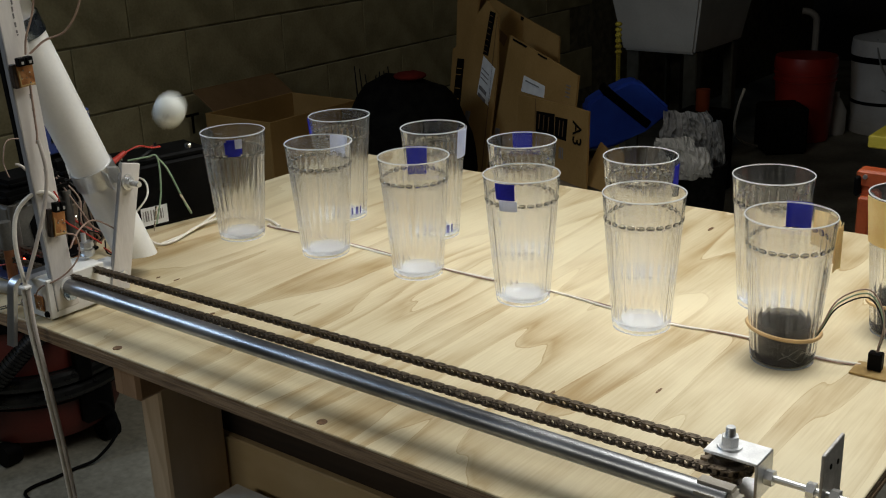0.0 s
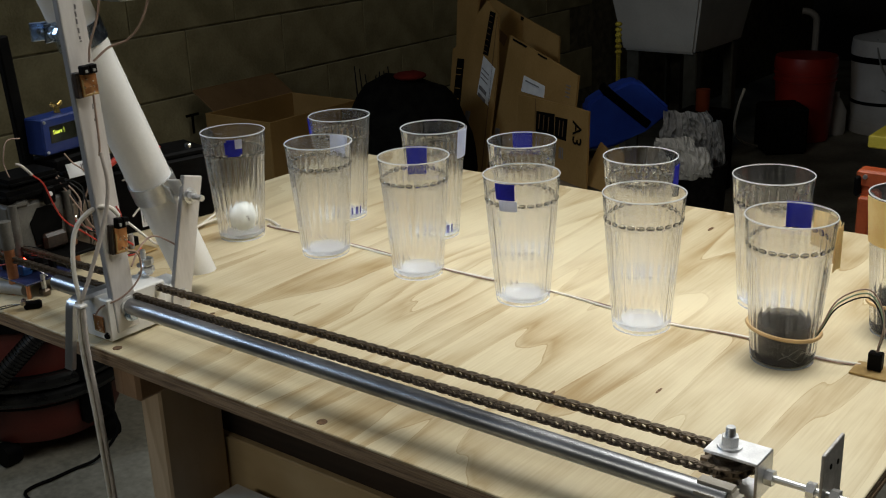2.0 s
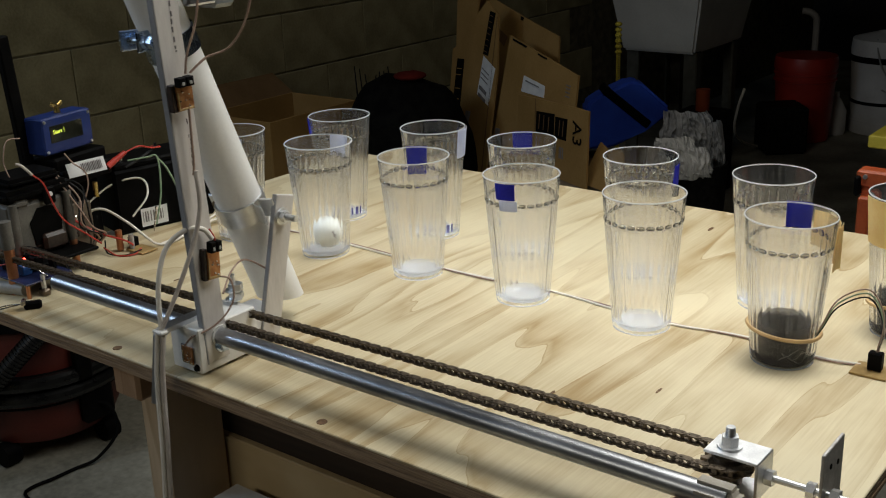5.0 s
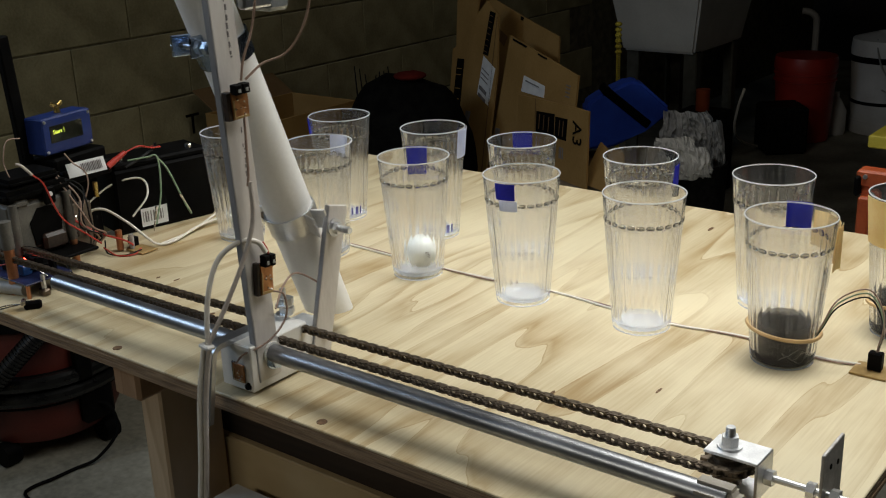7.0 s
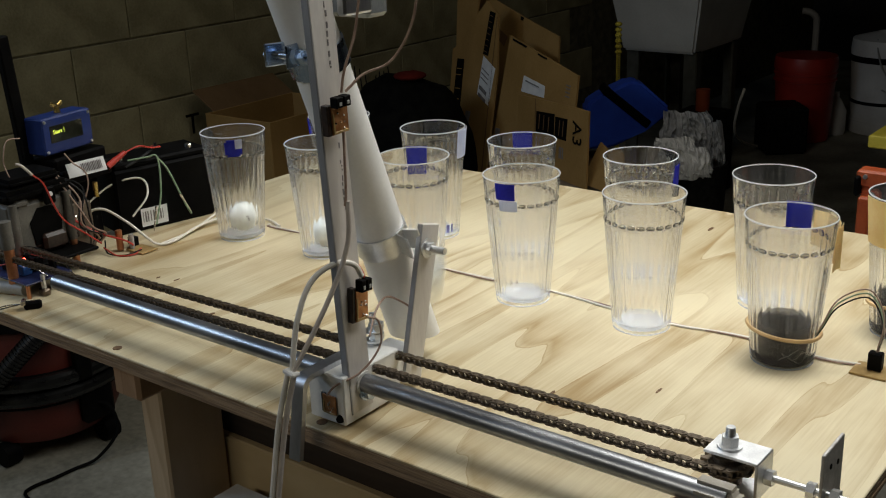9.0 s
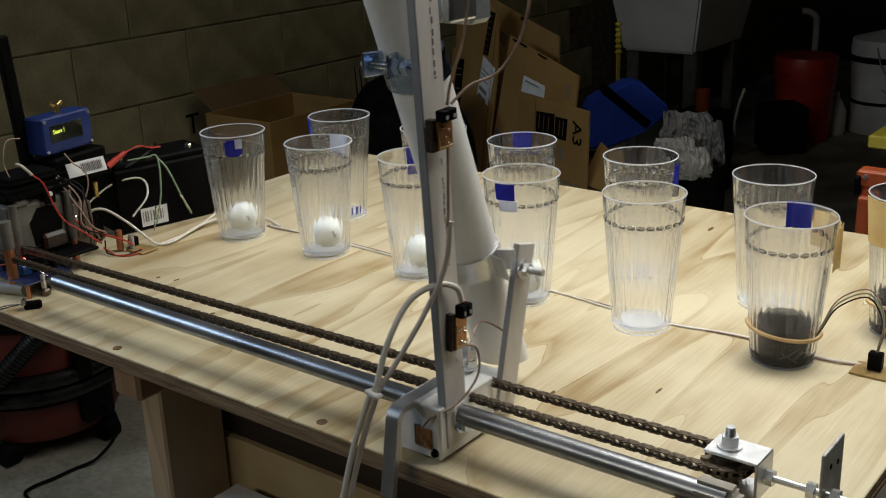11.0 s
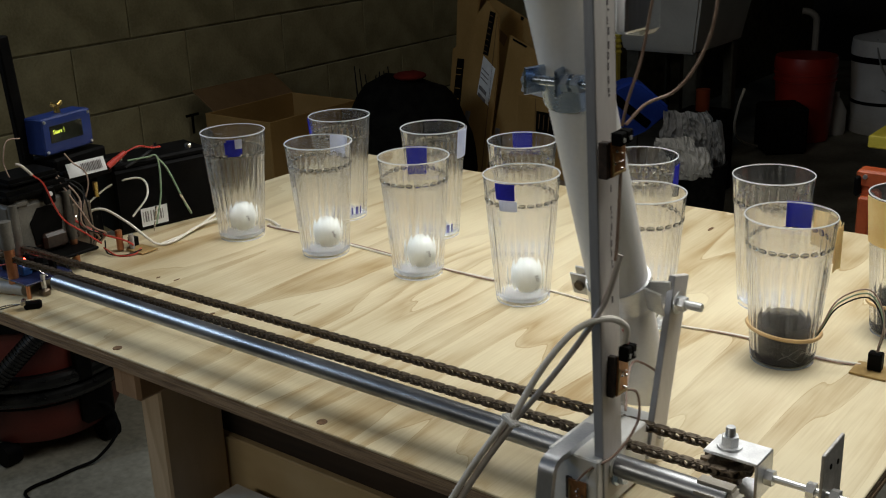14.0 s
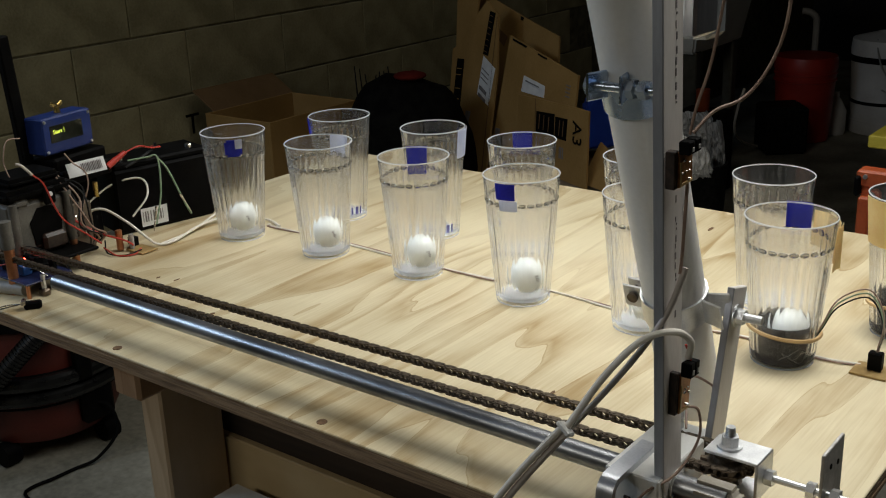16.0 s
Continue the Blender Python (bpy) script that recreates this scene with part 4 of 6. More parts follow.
# ---------- electronics at the bench's left end ----------
def build_electronics():
    # black battery
    b = thing("battery", (-0.335, 0.300, TOP), "black lead-acid battery with a white barcode label", "battery", turn=-12)
    part("case", boxes(((0, 0, 0.047), (0.075, 0.150, 0.092), 0.004)), BLACK, b)
    part("lid", boxes(((0, 0, 0.097), (0.071, 0.146, 0.010), 0.003)), BLACK, b)
    lab = part("label", boxes(((0.0382, -0.022, 0.020), (0.0006, 0.040, 0.026))), LABEL, b, "white barcode label")
    bm = bmesh.new()
    rr = random.Random(3)
    y = -0.039
    while y < -0.006:
        w = rr.choice((0.0008, 0.0014, 0.0022))
        box(bm, (0.0387, y, 0.021), (0.0004, w, 0.015))
        y += w + rr.choice((0.0012, 0.002, 0.003))
    part("barcode", bm, INK, lab)
    for y in (-0.055, 0.05):
        part("terminal", boxes(((0.02, y, 0.104), (0.010, 0.006, 0.008), 0.001)), SOLDER, b)
    # alligator leads
    c = thing("test_lead", (-0.30, 0.25, TOP + 0.10), "red and green clip leads on the battery", "test lead")
    bm = rods(((-0.010, -0.040, 0.004), (-0.006, -0.012, 0.018), 0.0050, 0.0034, 12))
    part("red_clip", bm, WIRE_RED, c, "red rubber clip")
    part("red_lead", cabled([(-0.006, -0.012, 0.018), (-0.004, 0.010, 0.022), (-0.002, 0.030, 0.016), (-0.004, 0.045, 0.014), (-0.03, 0.05, 0.010)], 0.0013), WIRE_RED, c)
    part("green_lead", cabled([(-0.005, -0.010, 0.006), (0.010, 0.012, 0.008), (0.018, 0.022, 0.006), (0.022, 0.018, -0.04), (0.020, 0.006, -0.085)], 0.0013), WIRE_GREEN, c)
    part("green_lead", cabled([(0.018, 0.022, 0.006), (0.020, 0.036, -0.015), (0.022, 0.058, -0.070), (0.022, 0.066, -0.085)], 0.0013), WIRE_GREEN, c)
    part("black_lead", cabled([(0.0, -0.0188, -0.0011), (0.0, 0.0039, 0.0056), (-0.005, 0.0351, 0.0142), (-0.005, 0.038, 0.0215)], 0.0019), WIRE_BLACK, c)
    part("clip_jaw", rods(((0.021, 0.008, -0.060), (0.020, 0.000, -0.094), 0.0018, 0.0008, 8), ((0.022, 0.050, -0.052), (0.022, 0.066, -0.082), 0.0018, 0.0008, 8)), SOLDER, c)
    # white cable bundle on the bench
    w = thing("white_cable", (-0.25, 0.25, TOP), "white cable lying tangled on the bench", "cable")
    part("cord", cabled([(-0.075, -0.080, 0.045), (-0.055, -0.060, 0.050), (-0.025, -0.045, 0.032), (0.000, -0.035, 0.012), (0.016, -0.030, 0.004), (0.024, -0.010, 0.004), (0.012, 0.040, 0.008), (0.005, 0.075, 0.007), (0.008, 0.10, 0.006), (0.06, 0.125, 0.0045), (0.10, 0.115, 0.0035)], 0.0018), WIRE_WHITE, w)
    part("cord", cabled([(-0.085, -0.070, 0.050), (-0.07, -0.03, 0.075), (-0.045, 0.000, 0.080), (-0.028, -0.005, 0.060), (-0.032, -0.03, 0.035)], 0.0014), WIRE_WHITE, w)
    part("cord", cabled([(0.016, -0.026, 0.003), (0.010, 0.030, 0.004), (-0.002, 0.080, 0.010), (-0.004, 0.105, 0.016), (0.008, 0.115, 0.008), (0.000, 0.100, 0.006)], 0.0016), WIRE_WHITE, w)
    # cable that runs behind the tumblers
    r = thing("long_cable", (0.0, 0.35, TOP), "thin white cable running behind the tumblers", "cable")
    pts = [(-0.17, 0.016, 0.003), (-0.1633, 0.0113, 0.0024), (-0.08, 0.012, 0.0024), (0.009, 0.0086, 0.0024), (0.11, 0.003, 0.0024), (0.2121, 0.0043, 0.0024), (0.3125, 0.0085, 0.0024), (0.3798, 0.0004, 0.0024), (0.4608, -0.0045, 0.0024),
           (0.5366, 0.006, 0.0024), (0.6164, -0.0017, 0.0024), (0.655, 0.0035, 0.0024)]
    part("cord", cabled(pts, 0.0014, 6), WIRE_WHITE, r)
    pts2 = [(x + 0.003, y + 0.0042 * math.sin(17 * x + 1), z) for x, y, z in pts]
    part("cord", cabled(pts2, 0.0010, 6), WIRE_BROWN, r, "thin brown cord")

    # drive motor with clamps
    m = thing("gear_motor", (-0.302, 0.078, TOP), "dull grey gear motor housing with a black cap on brown posts", "motor")
    can = surface("dull_housing", (0.085, 0.080, 0.068), (0.155, 0.146, 0.126), 0.55, 0.0, scale=30)
    housing = part("housing", boxes(((0, 0, 0.066), (0.062, 0.082, 0.070), 0.008), ((0.004, -0.024, 0.098), (0.060, 0.020, 0.010), 0.003)), can, m, "dull grey plastic housing")
    # No recess here: a black hexagon paints the dark of the opening.
    part("opening", plate(bmesh.new(), [(0.030 * math.cos(radians(a)) * 0.8, 0.030 * math.sin(radians(a))) for a in (-40, 20, 65, 115, 160, 220)], 0, 0.0012,
         Matrix.Translation((0.0312, 0.006, 0.060)) @ Matrix(((0, 0, 1, 0), (1, 0, 0, 0), (0, 1, 0, 0), (0, 0, 0, 1)))), BLACK, housing, "black hexagon painted as the shade in an opening")
    cap = part("cap", boxes(((0, 0.0, 0.108), (0.074, 0.094, 0.016), 0.006, None, 2), ((-0.004, 0.004, 0.121), (0.060, 0.076, 0.012), 0.005, None, 2)), BLACK, m, "black motor cap")
    part("lug", boxes(((0.037, 0.012, 0.101), (0.006, 0.016, 0.022), 0.002)), BLACK, cap)
    part("screw", rods(((0.0395, 0.012, 0.103), (0.0420, 0.012, 0.103), 0.0034, 0.0026, 12)), LABEL, cap, "white screw head")
    for x, y in ((0.034, 0.038), (0.034, -0.038), (-0.03, 0.04), (-0.03, -0.04)):
        part("post", rods(((x, y, 0.0), (x, y, 0.036), 0.0050, None, 12)), COPPER, m, "brown threaded post")
        part("post_sleeve", rods(((x, y, 0.036), (x, y, 0.100), 0.0058, None, 12)), can, m)
    part("base_board", boxes(((0.01, 0, 0.027), (0.12, 0.10, 0.004), 0.001)), BLACK, m)
    part("winding", boxes(((0.034, 0.012, 0.042), (0.012, 0.034, 0.022), 0.004)), DARK_PCB, m)
    d = thing("driver_board", (-0.250, 0.036, TOP), "dark blue driver board with a red indicator", "circuit board")
    part("board", boxes(((0, 0, 0.020), (0.095, 0.062, 0.0018), 0.0003)), BLUE_PCB, d)
    for x, y in ((-0.04, -0.026), (0.04, -0.026), (-0.04, 0.026), (0.04, 0.026)):
        part("standoff", rods(((x, y, 0), (x, y, 0.019), 0.0026, None, 10)), COPPER, d)
    part("brown_post", rods(((0.010, -0.025, 0.0), (0.010, -0.025, 0.060), 0.0062, None, 14)), COPPER, d, "brown threaded post")
    part("post_sleeve", rods(((0.010, -0.025, 0.058), (0.010, -0.025, 0.092), 0.0075, None, 14)), can, d)
    part("transistor", boxes(((0.028, 0.018, 0.030), (0.010, 0.005, 0.018), 0.0005), ((-0.020, -0.012, 0.026), (0.018, 0.008, 0.010), 0.0008)), BLACK, d)
    part("capacitor", rods(((-0.034, 0.012, 0.021), (-0.034, 0.012, 0.040), 0.005, None, 14)), BLUE_BOX, d)
    part("jumper_wire", cabled([(-0.03, -0.02, 0.021), (-0.012, -0.034, 0.034), (0.022, -0.020, 0.040), (0.036, 0.008, 0.022)], 0.0009), WIRE_RED, d)
    part("jumper_wire", cabled([(-0.036, 0.0, 0.021), (-0.008, 0.006, 0.048), (0.030, 0.026, 0.036), (0.040, 0.04, 0.004)], 0.0009), WIRE_BLACK, d)
    part("jumper_wire", cabled([(0.016, -0.006, 0.030), (0.030, -0.012, 0.036), (0.044, 0.0, 0.022)], 0.0009), SOLDER, d)
    gp = thing("pipe_stub", (-0.255, 0.004, TOP), "short grey pipe stub lying on the bench", "pipe")
    part("pipe", rods(((-0.035, -0.010, 0.0082), (0.032, 0.010, 0.0082), 0.0075, None, 18)), PIPE_GREY, gp)
    part("relay", boxes(((0.006, 0.010, 0.030), (0.014, 0.012, 0.016), 0.001)), BLACK, d)
    part("terminal_block", boxes(((0.012, -0.010, 0.0275), (0.012, 0.012, 0.012), 0.001)), surface("blue_terminal", (0.01, 0.06, 0.22), (0.02, 0.09, 0.30), 0.4), d, "blue screw terminal")
    bm = bmesh.new()
    bmesh.ops.create_icosphere(bm, subdivisions=2, radius=0.0019, matrix=Matrix.Translation((0.004, -0.004, 0.0372)))
    part("indicator", bm, LED, d, "glowing red indicator")
    part("heat_sink", boxes(((-0.012, 0.010, 0.029), (0.012, 0.012, 0.016), 0.0006), ((-0.012, -0.006, 0.026), (0.014, 0.010, 0.010), 0.0006)), BLACK, d)
    # small boards and wires behind the chain
    s = thing("sensor_block", (-0.250, 0.190, TOP), "small tan board with loose parts on the bench", "circuit board")
    part("board", boxes(((0.012, 0.006, 0.0030), (0.034, 0.026, 0.002), 0.0003)), TAN_BOARD, s)
    part("post", rods(((0.0, 0, 0.003), (0.0, 0, 0.024), 0.0035, None, 10)), PIPE_GREY, s)
    part("post", rods(((-0.012, -0.01, 0.003), (-0.012, -0.01, 0.030), 0.0045, None, 10)), COPPER, s)
    part("header", boxes(((-0.010, 0.010, 0.010), (0.012, 0.010, 0.012), 0.001)), BLACK, s)
    part("wire", cabled([(-0.09, -0.10, 0.120), (-0.065, -0.075, 0.090), (-0.05, -0.06, 0.060), (-0.03, -0.03, 0.030), (0.0, -0.01, 0.018), (0.006, -0.002, 0.010)], 0.0014), WIRE_RED, s, "red wire")
    part("wire", cabled([(-0.02, -0.03, 0.010), (0.005, -0.028, 0.003), (0.020, -0.012, 0.003), (0.014, 0.004, 0.006)], 0.0010), WIRE_RED, s)
    part("wire", cabled([(-0.03, -0.02, 0.015), (-0.01, -0.032, 0.005), (0.012, -0.022, 0.003), (0.020, 0.0, 0.006)], 0.0010), WIRE_BLACK, s)
    # control box on a stand
    k = thing("control_box", (-0.330, 0.160, TOP), "blue control box with a small lit text display", "control box", turn=9)
    part("stand", boxes(((-0.012, 0.0, 0.055), (0.03, 0.10, 0.11), 0.003), ((-0.006, 0.012, 0.121), (0.05, 0.09, 0.020), 0.003)), BLACK, k, "black stand")
    case = part("case", boxes(((-0.0015, 0, 0.161), (0.033, 0.083, 0.048), 0.002)), BLUE_BOX, k, "dark blue plastic case")
    part("display", boxes(((0.0153, -0.003, 0.163), (0.0010, 0.054, 0.022), 0.0003)), surface("lcd_glass", (0.006, 0.007, 0.004), (0.012, 0.013, 0.008), 0.15), case, "dark display window")
    mm = Matrix.Translation((0.0160, -0.016, 0.1655)) @ Matrix(((0, 0, 1, 0), (1, 0, 0, 0), (0, 1, 0, 0), (0, 0, 0, 1)))
    writing("display_text", "Start !", 0.0078, LCD, case, mm, 0.0002, "yellow-green lit text")
    for y in (-0.037, 0.037):
        for z in (0.1415, 0.1805):
            part("screw", rods(((0.0150, y, z), (0.0166, y, z), 0.0022, 0.0018, 10)), STEEL, case)
    bm = rods(((0, 0.0, 0.186), (0, 0.0, 0.193), 0.0045, 0.003, 12))
    for sg in (-1, 1):
        box(bm, (0, sg * 0.006, 0.196), (0.002, 0.009, 0.006), 0.001, Matrix.Rotation(radians(35 * sg), 3, "X"))
    part("wing_nut", bm, BRASS, k, "brass wing nut")
    part("terminal_post", rods(((0.030, 0.018, 0.070), (0.030, 0.018, 0.090), 0.0035, None, 10)), BRASS, k)
    # white tag lying over the stand, with a barcode
    tg = thing("paper_tag", (-0.285, 0.1616, TOP + 0.1178), "white barcode tag hanging over the black stand", "tag", turn=-18)
    lab = part("tag_card", boxes(((0, 0, 0), (0.0008, 0.050, 0.019), 0.0002, Matrix.Rotation(radians(4), 3, "X") @ Matrix.Rotation(radians(-25), 3, "Y"))), LABEL, tg)
    bm = bmesh.new()
    for q in range(13):
        box(bm, (0.0010, -0.006 + q * 0.0021, q * 0.00017), (0.0003, 0.0008 + 0.0005 * (q % 3 == 1), 0.012), 0, Matrix.Rotation(radians(4), 3, "X") @ Matrix.Rotation(radians(-25), 3, "Y"))
    part("barcode", bm, INK, lab)
    part("wire", cabled([(-0.015, -0.0213, 0.0187), (0.005, -0.0173, 0.0091), (0.010, -0.0058, -0.0027), (0.013, -0.0046, -0.0192), (0.013, -0.0138, -0.0435), (0.015, -0.0231, -0.0599)], 0.0010), WIRE_BROWN, tg, "thin brown wire")
    # loose wires round the motor
    ww = thing("wire_loop", (-0.262, 0.06, TOP), "red and brown wires looped over the motor", "wire")
    part("red_wire", cabled([(0.0, -0.0076, 0.1489), (0.004, -0.0045, 0.1466), (0.007, 0.0079, 0.1321), (0.010, 0.0171, 0.1203), (0.012, 0.0257, 0.0909), (0.015, 0.0352, 0.0689), (0.020, 0.0593, 0.0459), (0.024, 0.0766, 0.0287)], 0.0011), WIRE_RED, ww)
    part("wire_sleeve", cabled([(0.000, -0.0095, 0.1500), (0.004, -0.0045, 0.1470), (0.0065, 0.006, 0.1340)], 0.0018), WIRE_GREY, ww)
    part("thin_wire", cabled([(-0.038, 0.024, 0.1706), (-0.038, 0.0062, 0.1708), (-0.038, -0.0013, 0.1546), (-0.038, -0.0024, 0.1406), (-0.030, 0.001, 0.115)], 0.0008), WIRE_BROWN, ww)
    for q in range(5):   # dark leads drooping between motor and stand
        a = q * 0.9
        part("black_wire", cabled([(-0.030 + 0.004 * q, 0.052 + 0.005 * math.sin(a), 0.118), (-0.004 + 0.003 * q, 0.070 + 0.008 * math.cos(a), 0.100 - 0.006 * q), (0.006 + 0.002 * q, 0.066 + 0.010 * math.sin(2 * a), 0.066 - 0.004 * q),
                                   (-0.004, 0.080 + 0.006 * q, 0.030), (-0.030, 0.096 + 0.004 * q, 0.012)], 0.0012), (WIRE_BLACK, WIRE_BLACK, WIRE_BROWN, WIRE_BLACK, WIRE_BROWN, WIRE_BLACK, WIRE_BLACK)[q], ww)
    # tan terminal board standing before the stand
    tb = thing("terminal_board", (-0.302, 0.146, TOP), "tan terminal strip with solder lugs beside the motor", "circuit board", turn=-12)
    part("strip", boxes(((0, 0, 0.035), (0.008, 0.042, 0.070), 0.001)), surface("tan_strip", (0.10, 0.075, 0.05), (0.20, 0.155, 0.11), 0.6, scale=60), tb)
    for q in range(6):
        part("lug", boxes(((0.006, -0.015 + 0.012 * (q % 3), 0.030 + 0.022 * (q // 3)), (0.006, 0.004, 0.007), 0.0008)), (SOLDER, DARK_PCB)[q % 2], tb)
    part("support_block", boxes(((0.006, 0.012, 0.104), (0.045, 0.085, 0.020), 0.002)), BLACK, k)
    # dark pole behind
    p = thing("pole", (-0.345, 0.118, TOP), "dark upright strut beside the control box", "strut")
    part("shaft", boxes(((0, -0.004, 0.145), (0.012, 0.016, 0.292), 0.002, Matrix.Rotation(radians(3), 3, "X"))), BLACK, p)
    # little clamp near the front edge
    q = thing("clip", (-0.178, -0.0055, TOP), "small dark spring clip near the bench edge", "clip", turn=54)
    part("jaw", boxes(((0.0, 0.0, 0.0055), (0.020, 0.010, 0.009), 0.002)), BLACK, q)
    part("wire_handle", cabled([(-0.008, 0, 0.008), (-0.030, -0.004, 0.007), (-0.045, 0.0, 0.004), (-0.03, 0.006, 0.006), (-0.008, 0.003, 0.006)], 0.0009), SOLDER, q)
    part("spring", rods(((-0.01, -0.006, 0.010), (-0.01, 0.006, 0.010), 0.0028, None, 10)), SOLDER, q)
    e = thing("rail_clamp", (-0.205, 0.040, TOP), "small zinc clamp holding the rail end", "clamp")
    part("saddle", boxes(((0, -0.012, 0.005), (0.014, 0.010, 0.009), 0.002)), CHAIN, e)
    part("bolt", rods(((0, -0.012, 0.009), (0, -0.012, 0.027), 0.003, None, 10)), STEEL, e)
    # sensor connector by the last tumblers
    g = thing("sensor_connector", (0.668, 0.345, TOP), "tan connector board with wires to the foam tumblers", "circuit board")
    part("board", boxes(((0, 0, 0.0022), (0.034, 0.030, 0.0020), 0.0003)), TAN_BOARD, g)
    part("plug", boxes(((0.002, 0.002, 0.0125), (0.013, 0.009, 0.018), 0.001)), BLACK, g)
    for i in range(3):
        o = 0.004 * i
        part("wire", cabled([(0.002, 0.002, 0.020), (0.004, 0.01, 0.045 + o), (-0.012, 0.012, 0.070 + o), (-0.036, -0.002, 0.060 + o), (-0.048, -0.010, 0.036 + o * 0.5), (-0.056, -0.016, 0.026)], 0.0008), (WIRE_BLACK, WIRE_GREEN, WIRE_BROWN)[i], g)
        part("wire", cabled([(0.003, 0.002, 0.020), (0.004, 0.020, 0.040), (0.000, 0.060, 0.050 + o), (-0.006, 0.080, 0.045)], 0.0008), (WIRE_BROWN, WIRE_GREEN, WIRE_BLACK)[i], g)


build_electronics()

# ---------- behind and below the bench ----------
YAW = 38.46


def facing(x, y, z, roll=0.0, lean=0.0, yaw=0.0):
    """A pose turned to the room's viewing side; roll turns it clockwise as seen, lean tips it back."""
    return pose(x, y, z) @ pose(0, 0, 0, 0, 0, YAW + yaw) @ pose(0, 0, 0, -lean, 0, 0) @ pose(0, 0, 0, 0, roll, 0)


FLAT = Matrix(((1, 0, 0, 0), (0, 0, -1, 0), (0, 1, 0, 0), (0, 0, 0, 1)))   # outlines drawn in x and z, depth towards the viewer


def sheet(at, outline, lean, turn, label, mat, *marks, out=1):
    """A cardboard panel with the given outline, and its printed marks, tape and labels."""
    t = new("cardboard_sheet")
    t.matrix_basis = pose(*at) @ pose(0, 0, 0, 0, 0, turn) @ pose(0, 0, 0, -lean, 0, 0)
    tagged(t, label, "cardboard", "cardboard sheets leaning together")
    part("panel", plate(bmesh.new(), outline, -0.003, 0.003, FLAT), mat, t)
    for i, (pts, m, lab, nm) in enumerate(marks):
        deep = 0.0040 if i == 0 or out == 1 else 0.0050
        part(nm, plate(bmesh.new(), pts, 0.0028, deep + 0.0006 * (nm == "print_gap"), FLAT), m, t, lab)
    return t


def build_back():
    # leaning cardboard
    sheet((-0.99, 2.13, 0.75), [(-0.354, 0.254), (-0.203, 0.264), (-0.221, -0.740), (-0.310, -0.740), (-0.349, 0.030), (-0.326, 0.041)], 8, -25, "narrow cardboard sheet with black tape on its edge", CARD,
          ([(-0.309, 0.004), (-0.262, 0.007), (-0.262, -0.195), (-0.314, -0.204)], BLACK, "black printed tape", "tape"), *[([(-0.304, z), (-0.272, z + 0.003), (-0.272, z + 0.006), (-0.304, z + 0.003)], CARD, "", "tape_print") for z in (-0.17, -0.13, -0.095, -0.05, -0.03)], out=2)
    sheet((-0.86, 2.12, 0.75), [(-0.407, 0.223), (-0.125, 0.165), (0.086, 0.127), (0.098, 0.050), (0.060, -0.740), (-0.333, -0.740)], 8, -25, "wide flattened cardboard sheet leaning behind the others", CARD,
          ([(-0.258, 0.116), (-0.200, 0.096), (-0.216, 0.063), (-0.268, 0.088)], CARD_DARK, "dark brown print", "print"), ([(-0.134, 0.166), (-0.116, 0.162), (-0.118, 0.152), (-0.133, 0.154)], BLACK, "black notch mark", "print"))
    # Panel is flat; its fold is only a dark strip painted as crease shade.
    t = sheet((-0.90, 2.02, 0.75), [(-0.226, 0.171), (-0.173, 0.217), (-0.099, 0.183), (-0.070, 0.022), (-0.094, -0.740), (-0.247, -0.740), (-0.273, -0.079), (-0.255, 0.036)], 8, -25, "tall brown cardboard flap with a white shipping label", CARD,
              ([(-0.145, 0.190), (-0.112, 0.186), (-0.133, 0.056), (-0.164, 0.058)], BLACK, "black printed tape", "tape"), ([(-0.160, 0.053), (-0.082, 0.024), (-0.102, -0.093), (-0.177, -0.067)], LABEL, "white shipping label", "label"),
              ([(-0.239, -0.129), (-0.207, -0.127), (-0.216, -0.164), (-0.241, -0.160)], INK, "dark printed bar", "print"), ([(-0.102, 0.176), (-0.099, 0.176), (-0.100, -0.30), (-0.106, -0.30)], CARD_DARK, "dark strip painted as the shade of a fold", "fold"))
    for i, (z, h) in enumerate(((0.018, 0.003), (0.004, 0.003), (-0.010, 0.003), (-0.036, 0.012), (-0.060, 0.010))):
        part("label_print", plate(bmesh.new(), [(-0.158 - 0.002 * i, z), (-0.112 - 0.002 * i, z - 0.017), (-0.113 - 0.002 * i, z - 0.017 - h), (-0.160 - 0.002 * i, z - h)], 0.0052, 0.0058, FLAT), INK, t)
    for i in range(7):
        part("tape_print", plate(bmesh.new(), [(-0.138 - 0.003 * i, 0.178 - 0.018 * i), (-0.122 - 0.003 * i, 0.175 - 0.018 * i), (-0.122 - 0.003 * i, 0.173 - 0.018 * i), (-0.138 - 0.003 * i, 0.176 - 0.018 * i)], 0.0052, 0.0058, FLAT), CARD_DARK, t)
